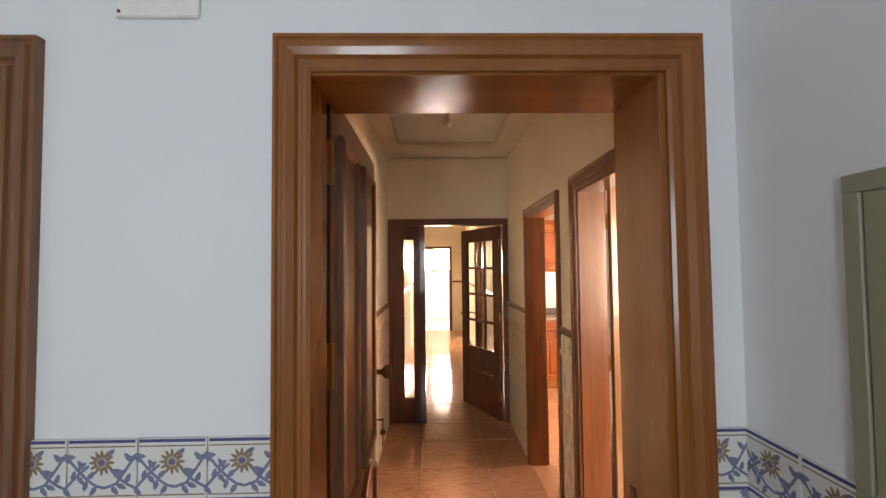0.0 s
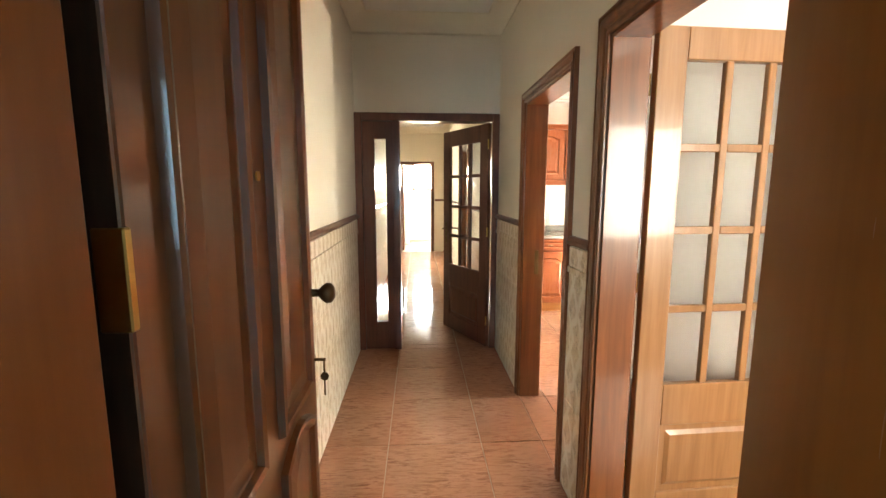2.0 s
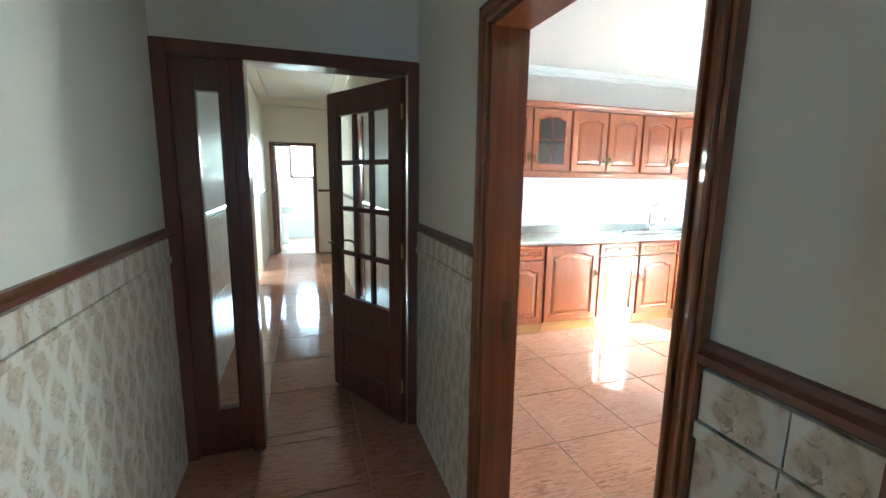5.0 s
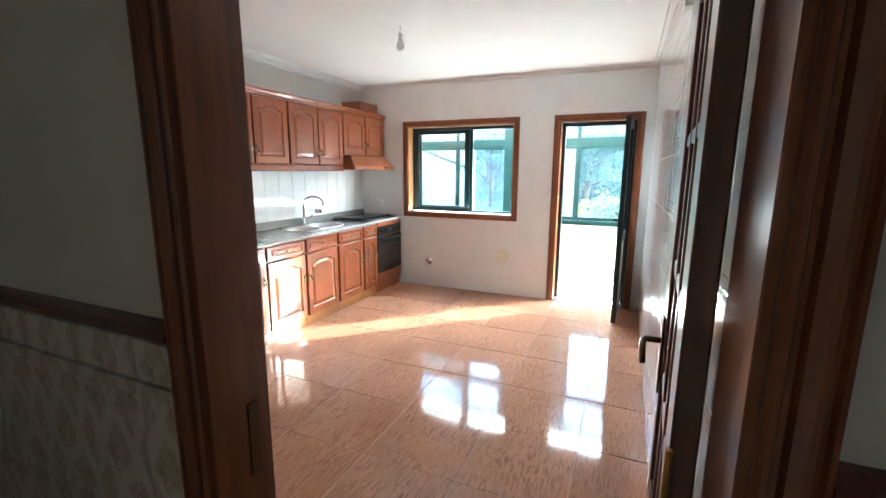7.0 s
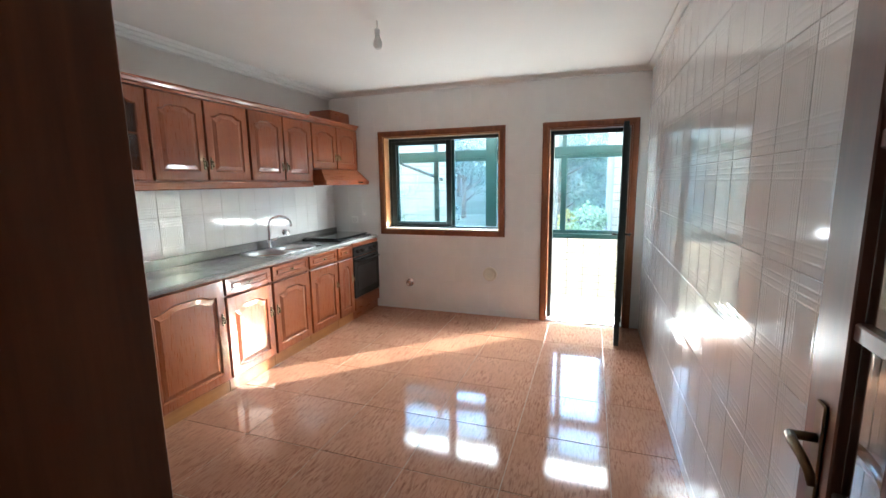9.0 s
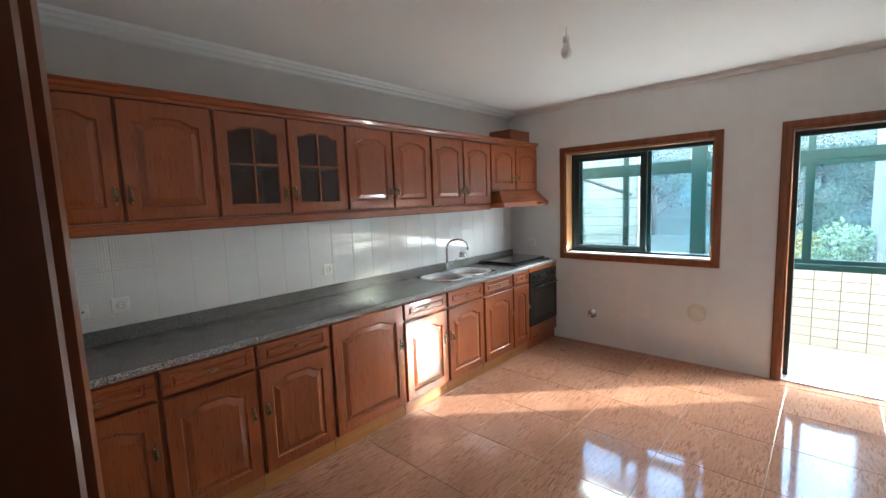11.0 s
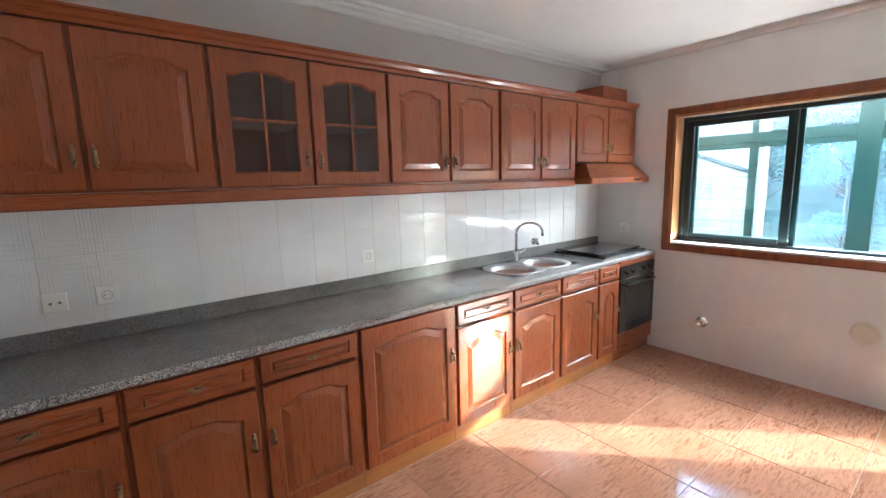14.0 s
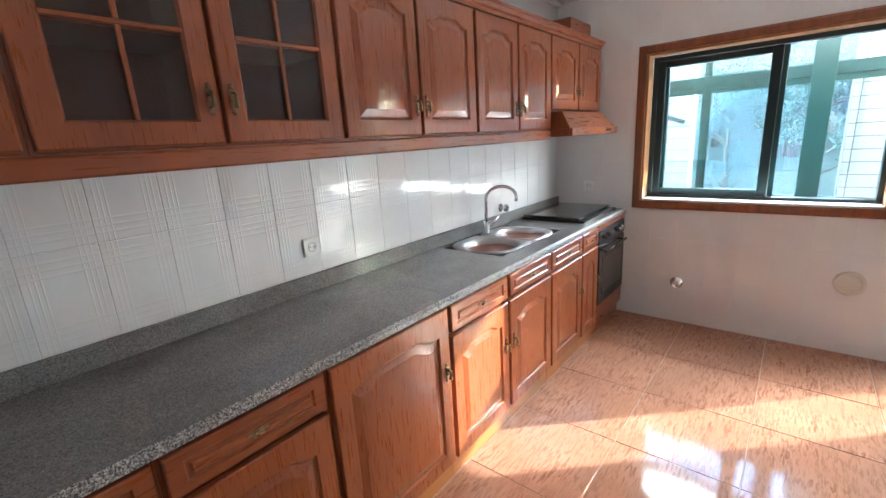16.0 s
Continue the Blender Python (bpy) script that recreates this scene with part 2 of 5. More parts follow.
def hall_tile_material():
    """Beige glazed tile with a printed lattice of pale ribbons and leaf sprigs."""
    n = Nodes("beige_patterned_hall_tile", 0.28)
    tc = n.t.nodes.new("ShaderNodeTexCoord")
    co = tc.outputs["Object"]
    base = n.ramp(n.noise(22.0, 5, co, 0.65), (0.35, (0.46, 0.36, 0.25)), (0.5, (0.60, 0.50, 0.37)), (0.68, (0.72, 0.64, 0.51)))
    sprig = n.ramp(n.noise(48.0, 4, co, 0.6, 1.6), (0.56, (0, 0, 0)), (0.62, (1, 1, 1)))
    base = n.mix(sprig, base, (0.36, 0.29, 0.20))
    masks = []
    for turn in (64, -64):
        mp = n.t.nodes.new("ShaderNodeMapping")
        mp.inputs["Rotation"].default_value = (radians(turn), 0, 0)
        n.link(co, mp.inputs["Vector"])
        w = n.t.nodes.new("ShaderNodeTexWave")
        w.wave_type, w.bands_direction = "BANDS", "Z"
        w.inputs["Scale"].default_value = 3.3
        w.inputs["Distortion"].default_value = 2.2
        w.inputs["Detail"].default_value = 2.5
        w.inputs["Detail Scale"].default_value = 3.0
        n.link(mp.outputs[0], w.inputs["Vector"])
        masks.append(n.ramp(w.outputs["Fac"], (0.66, (0, 0, 0)), (0.94, (0.85, 0.85, 0.85))))
    lace = n.mix(1.0, masks[0], masks[1], "LIGHTEN")
    n.colour(n.mix(lace, base, (0.76, 0.71, 0.61)))
    n.bump(lace, 0.25, 0.0015)
    return n.m


HALL_TILE = hall_tile_material()


def granite_material(name, rough, stops):
    n = Nodes(name, rough)
    co = n.coords((1, 1, 1), False)
    v = n.node("ShaderNodeTexVoronoi", Scale=330.0)
    n.link(co, v.inputs["Vector"])
    sep = n.t.nodes.new("ShaderNodeSeparateColor")
    n.link(v.outputs["Color"], sep.inputs[0])
    c = n.ramp(sep.outputs[0], *stops)
    n.t.nodes[-1].color_ramp.interpolation = "CONSTANT"
    big = n.ramp(n.noise(7.0, 4, co), (0.3, (0.85, 0.85, 0.85)), (0.7, (1.08, 1.06, 1.04)))
    n.colour(n.mix(1.0, c, big, "MULTIPLY"))
    return n.m


GRANITE = granite_material("speckled_grey_granite", 0.2, ((0.0, (0.13, 0.13, 0.13)), (0.22, (0.19, 0.188, 0.185)), (0.60, (0.225, 0.22, 0.215)), (0.85, (0.29, 0.28, 0.27))))
GRANITE_EDGE = granite_material("rough_granite_edge", 0.5, ((0.0, (0.07, 0.07, 0.07)), (0.25, (0.24, 0.235, 0.23)), (0.55, (0.42, 0.41, 0.39)), (0.80, (0.66, 0.63, 0.60))))


# ---- building helpers ----
def box(bm, x0, x1, y0, y1, z0, z1, bevel=0.0, seg=1):
    made = bmesh.ops.create_cube(bm, size=1.0, matrix=Matrix.Translation(((x0 + x1) / 2, (y0 + y1) / 2, (z0 + z1) / 2)) @ Matrix.Diagonal((abs(x1 - x0), abs(y1 - y0), abs(z1 - z0), 1)))
    if bevel:
        edges = {e for v in made["verts"] for e in v.link_edges}
        bmesh.ops.bevel(bm, geom=list(edges), offset=bevel, segments=seg, affect="EDGES", profile=0.5)
    return bm


def boxes(*rows, bevel=0.0):
    bm = bmesh.new()
    for r in rows:
        box(bm, *r, bevel=bevel)
    return bm


def tube(bm, points, radius, sides=10, caps=True):
    """A round bar along points; radius one number or one for each point."""
    pts = [Vector(p) for p in points]
    radii = [radius] * len(pts) if isinstance(radius, (int, float)) else radius
    rings, side = [], None
    for k, p in enumerate(pts):
        d = (pts[min(k + 1, len(pts) - 1)] - pts[max(k - 1, 0)]).normalized()
        if side is None:
            side = d.orthogonal().normalized()
        side = (side - d * side.dot(d)).normalized()
        other = d.cross(side)
        rings.append([bm.verts.new(p + radii[k] * (math.cos(a) * side + math.sin(a) * other)) for a in (2 * math.pi * j / sides for j in range(sides))])
    for a, b in zip(rings, rings[1:]):
        for j in range(sides):
            bm.faces.new((a[j], a[(j + 1) % sides], b[(j + 1) % sides], b[j])).smooth = True
    if caps:
        bm.faces.new(rings[0][::-1])
        bm.faces.new(rings[-1])
    return bm


def lathe(bm, profile, centre, axis="z", sides=20):
    """A turned shape: profile of (radius, height) about an axis through centre."""
    turn = {"z": Matrix.Identity(4), "x": Matrix.Rotation(radians(90), 4, "Y"), "y": Matrix.Rotation(radians(-90), 4, "X")}[axis]
    m = Matrix.Translation(centre) @ turn
    rings = [[bm.verts.new(m @ Vector((r * math.cos(a), r * math.sin(a), h))) for a in (2 * math.pi * j / sides for j in range(sides))] for r, h in profile]
    for a, b in zip(rings, rings[1:]):
        for j in range(sides):
            bm.faces.new((a[j], a[(j + 1) % sides], b[(j + 1) % sides], b[j])).smooth = True
    bm.faces.new(rings[0][::-1])
    bm.faces.new(rings[-1])
    return bm


def mesh_from(name, bm, material):
    bmesh.ops.recalc_face_normals(bm, faces=bm.faces[:])
    me = bpy.data.meshes.new(name)
    bm.to_mesh(me)
    bm.free()
    for m in material if isinstance(material, (list, tuple)) else (material,):
        me.materials.append(m)
    return me


def part(name, bm, material, parent=None, label="", at=None):
    me = bm if isinstance(bm, bpy.types.Mesh) else mesh_from(name, bm, material)
    ob = new(name, me)
    ob.parent = parent
    if at is not None:
        ob.matrix_basis = at
    return tagged(ob, label)


def thing(name, label, category, m=None, group="", kind=""):
    ob = tagged(new(name), label, category, group, kind)
    ob.empty_display_size = 0.05
    if m is not None:
        ob.matrix_basis = m
    return ob


def solid(name, bm, material, label, category, m=None, group="", kind=""):
    ob = tagged(new(name, mesh_from(name, bm, material)), label, category, group, kind)
    if m is not None:
        ob.matrix_basis = m
    return ob


def structure(name, bm, material, label, category="wall"):
    return solid(name, bm, material, label, category, kind="structure")


def pierced(axis, p0, p1, a0, a1, z0, z1, holes=()):
    """A wall slab from p0 to p1 thick, a0 to a1 long, with rectangular holes (a0, a1, z0, z1) through it."""
    bm = bmesh.new()
    cuts = sorted({a0, a1, *(h[0] for h in holes), *(h[1] for h in holes)})
    for u, v in zip(cuts, cuts[1:]):
        spans, z = [], z0
        for h in sorted((h for h in holes if h[0] <= u + 1e-6 and h[1] >= v - 1e-6), key=lambda h: h[2]):
            if h[2] > z:
                spans.append((z, h[2]))
            z = h[3]
        if z < z1:
            spans.append((z, z1))
        for lo, hi in spans:
            box(bm, *((p0, p1, u, v) if axis == "x" else (u, v, p0, p1)), lo, hi)
    return bm


def moulding(bm, w, h, profile, v=0.0, out=-1, z0=0.0, closed=False):
    """A profile of (offset, depth) run round an opening from (0, z0) to (w, h) in local x and z, proud of y = v towards out."""
    rings = []
    for o, d in profile:
        y = v + out * d
        pts = [(-o, y, z0 - (o if closed else 0)), (-o, y, h + o), (w + o, y, h + o), (w + o, y, z0 - (o if closed else 0))]
        rings.append([bm.verts.new(p) for p in pts])
    n = 4 if closed else 3
    for a, b in zip(rings, rings[1:]):
        for j in range(n):
            bm.faces.new((a[j], a[(j + 1) % 4], b[(j + 1) % 4], b[j]))
    a, b = rings[0], rings[-1]
    for j in range(n):
        bm.faces.new((b[j], b[(j + 1) % 4], a[(j + 1) % 4], a[j]))
    if not closed:
        bm.faces.new([r[0] for r in rings])
        bm.faces.new([r[3] for r in rings][::-1])
    return bm


CASING = [(0.0, 0.0), (0.0, 0.014), (0.008, 0.018), (0.016, 0.018), (0.020, 0.011), (0.028, 0.011), (0.034, 0.019), (0.050, 0.024), (0.058, 0.024), (0.062, 0.017), (0.068, 0.017), (0.073, 0.022), (0.080, 0.022), (0.080, 0.0)]
CASING_HALL = [(o * 0.76, d) for o, d in CASING]
CASING_THIN = [(0.0, 0.0), (0.0, 0.014), (0.012, 0.018), (0.045, 0.018), (0.058, 0.012), (0.058, 0.0)]


def piece_field(owner, axis, face, out, a0, a1, z0, z1, pa, pz, joint, depth, material, name="tile", holes=(), oa=0.0, oz=0.0):
    """Tiles, each an object, on a wall face (axis x or y) or floor (axis z), leaving the holes free. Alike tiles share a mesh."""
    cache = {}
    ka0, ka1 = math.floor((a0 - oa) / pa), math.ceil((a1 - oa) / pa)
    kz0, kz1 = math.floor((z0 - oz) / pz), math.ceil((z1 - oz) / pz)
    for i in range(ka0, ka1):
        for j in range(kz0, kz1):
            rects = [(max(a0, oa + i * pa), min(a1, oa + (i + 1) * pa), max(z0, oz + j * pz), min(z1, oz + (j + 1) * pz))]
            for h in holes:
                kept = []
                for u0, u1, w0, w1 in rects:
                    if h[0] >= u1 or h[1] <= u0 or h[2] >= w1 or h[3] <= w0:
                        kept.append((u0, u1, w0, w1))
                        continue
                    if h[0] > u0:
                        kept.append((u0, h[0], w0, w1))
                    if h[1] < u1:
                        kept.append((h[1], u1, w0, w1))
                    c0, c1 = max(u0, h[0]), min(u1, h[1])
                    if h[2] > w0:
                        kept.append((c0, c1, w0, h[2]))
                    if h[3] < w1:
                        kept.append((c0, c1, h[3], w1))
                rects = kept
            for u0, u1, w0, w1 in rects:
                du, dw = u1 - u0 - joint, w1 - w0 - joint
                if du < 0.006 or dw < 0.006:
                    continue
                key = (round(du, 3), round(dw, 3))
                if key not in cache:
                    bm = bmesh.new()
                    b = min(0.0015, du / 5, dw / 5, depth * 0.6)
                    dims = {"x": (0, out * depth, -du / 2, du / 2, -dw / 2, dw / 2), "y": (-du / 2, du / 2, 0, out * depth, -dw / 2, dw / 2), "z": (-du / 2, du / 2, -dw / 2, dw / 2, 0, depth)}[axis]
                    lo = [min(dims[2 * k], dims[2 * k + 1]) for k in range(3)]
                    hi = [max(dims[2 * k], dims[2 * k + 1]) for k in range(3)]
                    k = "xyz".index(axis)
                    front = hi[k] if out > 0 else lo[k]
                    back = lo[k] if out > 0 else hi[k]
                    others = [q for q in range(3) if q != k]
                    ring_sets = []
                    for inset, level in ((0, back), (0, front - out * b), (b, front)):
                        ring = []
                        for s, t in ((0, 0), (1, 0), (1, 1), (0, 1)):
                            p = [0, 0, 0]
                            p[k] = level
                            p[others[0]] = (hi if s else lo)[others[0]] + (-inset if s else inset)
                            p[others[1]] = (hi if t else lo)[others[1]] + (-inset if t else inset)
                            ring.append(bm.verts.new(p))
                        ring_sets.append(ring)
                    for r0, r1 in zip(ring_sets, ring_sets[1:]):
                        for q in range(4):
                            bm.faces.new((r0[q], r0[(q + 1) % 4], r1[(q + 1) % 4], r1[q]))
                    bm.faces.new(ring_sets[-1])
                    cache[key] = mesh_from(name, bm, material)
                cu, cw = (u0 + u1) / 2, (w0 + w1) / 2
                at = {"x": (face, cu, cw), "y": (cu, face, cw), "z": (cu, cw, face)}[axis]
                part(name, cache[key], None, owner, at=Matrix.Translation(at))

# ---- the large structure ----
HALL_L, HALL_R, KITCHEN_W = -0.24, 0.98, 1.11
KITCHEN_S, KITCHEN_N, KITCHEN_E = 2.42, 5.95, 5.43
HALL_TOP, KITCHEN_TOP = 2.80, 2.55

floor = structure("floor", boxes((-2.2, 5.63, -2.6, 12.9, -0.12, -0.003)), GROUT_DARK, "floor slab with sandy grout under terracotta tiles", "floor")
wall_entry = structure("wall_entry", pierced("y", 0.85, 1.08, -1.95, 1.12, 0, HALL_TOP, [(-0.10, 0.755, 0, 2.06), (-1.47, -0.69, 0, 2.0)]), [PAINT_LANDING], "white painted wall round the entrance door")
wall_landing_right = structure("wall_landing_right", boxes((0.91, 1.12, -2.4, 0.85, 0, HALL_TOP)), PAINT_LANDING, "white painted side wall of the landing")
structure("wall_landing_left", boxes((-2.1, -1.95, -2.4, 1.08, 0, HALL_TOP)), PAINT_LANDING, "plain white wall closing the landing")
structure("wall_landing_back", pierced("y", -2.4, -2.2, -1.95, 0.91, 0, HALL_TOP, [(-0.6, 0.0, 1.0, 2.2)]), PAINT_LANDING, "white wall pierced for the landing daylight lamp")
# unseen panel, added so no sky light leaks past the landing lamp
structure("shutter_landing", boxes((-0.62, 0.02, -2.46, -2.40, 0.98, 2.22)), PAINT_WHITE, "added white panel blocking the sky behind the landing lamp", "shutter")
# added behind the shut door to stop sky light leaking round it
structure("wall_next_flat", boxes((-1.95, -0.38, 1.5, 1.6, 0, HALL_TOP), (-2.1, -1.95, 1.08, 1.6, 0, HALL_TOP)), PAINT_WHITE, "unseen plain wall keeping sky light out behind the door")
wall_hall_left = structure("wall_hall_left", pierced("x", -0.38, HALL_L, 1.08, 10.4, 0, HALL_TOP, [(8.1, 8.9, 0, 2.0)]), PAINT_HALL, "cream painted hall wall with an opening far down")
wall_hall_right = structure("wall_hall_right", pierced("x", HALL_R, KITCHEN_W, 1.08, 10.4, 0, HALL_TOP, [(1.345, 2.125, 0, 1.965), (2.49, 3.325, 0, 1.965), (6.42, 7.12, 0, 2.0)]), PAINT_HALL, "cream painted hall wall with three doorways")
structure("wall_hall_end", boxes((HALL_L, HALL_R, 4.25, 4.37, 2.05, HALL_TOP)), PAINT_HALL, "cream painted wall above the dark glazed partition")
wall_far = structure("wall_far", pierced("y", 10.4, 10.52, -0.38, 1.12, 0, HALL_TOP, [(-0.10, 0.60, 0, 2.0)]), PAINT_HALL, "cream wall with the bathroom doorway at the end of the hall")
structure("wall_bathroom_left", boxes((-1.05, -0.9, 10.52, 12.8, 0, HALL_TOP)), WALL_TILE, "white tiled bathroom wall")
structure("wall_bathroom_right", boxes((1.5, 1.65, 10.52, 12.8, 0, HALL_TOP)), WALL_TILE, "white tiled bathroom wall")
structure("wall_bathroom_front", boxes((-1.05, -0.38, 10.4, 10.52, 0, HALL_TOP), (1.12, 1.65, 10.4, 10.52, 0, HALL_TOP)), PAINT_WHITE, "white bathroom wall beside the doorway")
structure("wall_bathroom_back", pierced("y", 12.6, 12.8, -0.9, 1.5, 0, HALL_TOP, [(0.14, 0.78, 1.41, 2.12)]), WALL_TILE, "white tiled bathroom wall with a small window")
structure("wall_side_room", boxes((-1.45, -1.35, 7.4, 9.6, 0, HALL_TOP), (-1.35, -0.38, 7.3, 7.4, 0, HALL_TOP), (-1.35, -0.38, 9.6, 9.7, 0, HALL_TOP)), PAINT_HALL, "plain cream walls of a side room off the hall")
wall_kitchen_north = structure("wall_kitchen_north", boxes((KITCHEN_W, 5.63, KITCHEN_N - 0.008, 6.1, 0, 2.7)), WALL_GROUT, "white tiled kitchen wall behind the worktop")
wall_kitchen_south = structure("wall_kitchen_south", boxes((KITCHEN_W, 5.63, 2.30, KITCHEN_S + 0.008, 0, 2.7)), WALL_GROUT, "white tiled kitchen wall beside the balcony door")
wall_kitchen_east = structure("wall_kitchen_east", pierced("x", KITCHEN_E - 0.008, 5.63, KITCHEN_S + 0.008, KITCHEN_N - 0.008, 0, 2.7, [(3.86, 5.24, 0.96, 2.03), (2.57, 3.36, 0, 2.03)]), WALL_GROUT, "white tiled kitchen wall with window and balcony door")
structure("wall_lounge_east", boxes((KITCHEN_E, 5.63, -1.2, 2.30, 0, HALL_TOP)), PAINT_WHITE, "plain white lounge wall")
structure("wall_lounge_south", pierced("y", -1.35, -1.2, 1.12, 5.63, 0, HALL_TOP, [(2.45, 3.75, 0.875, 2.125)]), PAINT_WHITE, "white lounge wall pierced for the daylight lamp")
# unseen panel behind the lamp niche, added to keep direct sun out
structure("shutter_lounge", boxes((2.43, 3.77, -1.41, -1.35, 0.85, 2.15)), PAINT_WHITE, "added white panel blocking sun behind the lounge lamp", "shutter")
structure("ceiling_hall", boxes((-2.1, 1.12, -2.4, 12.8, HALL_TOP, 2.9), (1.12, 1.65, 10.4, 12.8, HALL_TOP, 2.9)), PAINT_CEIL, "white painted hall ceiling", "ceiling")
structure("ceiling_kitchen", boxes((KITCHEN_W, KITCHEN_E, KITCHEN_S, KITCHEN_N, KITCHEN_TOP, 2.68)), PAINT_CEIL, "white painted kitchen ceiling", "ceiling")
structure("ceiling_lounge", boxes((KITCHEN_W, 5.63, -1.35, 2.30, HALL_TOP, 2.9)), PAINT_CEIL, "white painted lounge ceiling", "ceiling")
structure("roof_slab", boxes((-2.2, 6.95, -2.6, 12.9, 2.92, 3.1)), PAINT_WHITE, "flat concrete roof slab", "roof")


def cove(name, x0, x1, y0, y1, top, r, label, paint=None):
    """A hollow plaster curve between walls and ceiling, round a room."""
    bm = bmesh.new()
    rings = []
    for k in range(9):
        a = math.pi / 2 * k / 8
        o, d = r * (1 - math.cos(a)), r * (1 - math.sin(a))
        rings.append([bm.verts.new(p) for p in ((x0 + o, y0 + o, top - d), (x1 - o, y0 + o, top - d), (x1 - o, y1 - o, top - d), (x0 + o, y1 - o, top - d))])
    for a, b in zip(rings, rings[1:]):
        for j in range(4):
            bm.faces.new((a[j], a[(j + 1) % 4], b[(j + 1) % 4], b[j])).smooth = True
    top_ring = [bm.verts.new(p) for p in ((x0, y0, top), (x1, y0, top), (x1, y1, top), (x0, y1, top))]
    for j in range(4):
        bm.faces.new((rings[0][j], top_ring[j], top_ring[(j + 1) % 4], rings[0][(j + 1) % 4]))
        bm.faces.new((rings[-1][j], rings[-1][(j + 1) % 4], top_ring[(j + 1) % 4], top_ring[j]))
    return structure(name, bm, paint or PAINT_HALL, label, "trim")


cove("cornice_hall", HALL_L, HALL_R, 1.08, 4.25, HALL_TOP, 0.13, "rounded cream plaster cove under the hall ceiling")
cove("cornice_far_hall", HALL_L, HALL_R, 4.37, 10.4, HALL_TOP, 0.13, "rounded cream plaster cove in the far hall")
cove("cove_kitchen", KITCHEN_W + 0.002, KITCHEN_E - 0.01, KITCHEN_S + 0.012, KITCHEN_N - 0.012, KITCHEN_TOP - 0.001, 0.045, "small rounded white plaster cove under the kitchen ceiling", PAINT_CEIL)
cornice_kitchen = bmesh.new()
_prof = [(-0.001, 0.0), (-0.001, -0.062), (0.016, -0.064), (0.026, -0.056), (0.028, -0.030), (0.046, -0.024), (0.050, -0.040), (0.062, -0.042), (0.070, -0.034), (0.072, -0.014), (0.094, -0.010), (0.096, -0.022), (0.108, -0.022), (0.112, 0.0)]
_r = [[cornice_kitchen.verts.new((x, KITCHEN_N - 0.009 - o, KITCHEN_TOP + d)) for o, d in _prof] for x in (KITCHEN_W + 0.009, KITCHEN_E - 0.009)]
for k in range(len(_prof)):
    cornice_kitchen.faces.new((_r[0][k], _r[1][k], _r[1][(k + 1) % len(_prof)], _r[0][(k + 1) % len(_prof)]))
cornice_kitchen.faces.new(_r[0])
cornice_kitchen.faces.new(_r[1])
structure("cornice_kitchen", cornice_kitchen, PLASTER, "white stepped plaster cornice above the kitchen cabinets", "trim")

# ---- balcony ----
# unseen facing, added to set how much light bounces onto the parapet
OUTER_PAINT = painted("cream_outer_paint", (0.66, 0.60, 0.50), 0.8)
structure("wall_outer_face", pierced("x", 5.631, 5.639, KITCHEN_S - 3.0, KITCHEN_N + 1.5, 0, 2.86, [(3.86, 5.24, 0.96, 2.03), (2.57, 3.36, 0, 2.03)]), OUTER_PAINT, "unseen cream facing added to set balcony bounce light")
balcony_floor = structure("balcony_floor", boxes((5.63, 6.72, -0.6, 7.6, -0.12, -0.004)), GROUT_WHITE, "pale tiled balcony floor", "floor")
balcony_parapet = structure("balcony_parapet", boxes((6.60, 6.72, -0.6, 7.6, -0.3, 0.76)), GROUT_PARAPET, "low tiled parapet below the balcony glazing")
structure("balcony_front_beam", boxes((6.60, 6.72, -0.6, 7.6, 2.46, 2.92)), PAINT_WHITE, "white beam above the balcony glazing", "beam")
structure("balcony_ceiling", boxes((5.63, 6.60, -0.6, 7.6, 2.86, 2.92)), PAINT_WHITE, "white balcony ceiling", "ceiling")
structure("balcony_end_wall", boxes((5.63, 6.60, 7.5, 7.6, 0.0, 2.86), (5.63, 6.60, -0.6, -0.5, 0.0, 2.86)), BALCONY_TILE, "cream tiled end walls of the balcony")


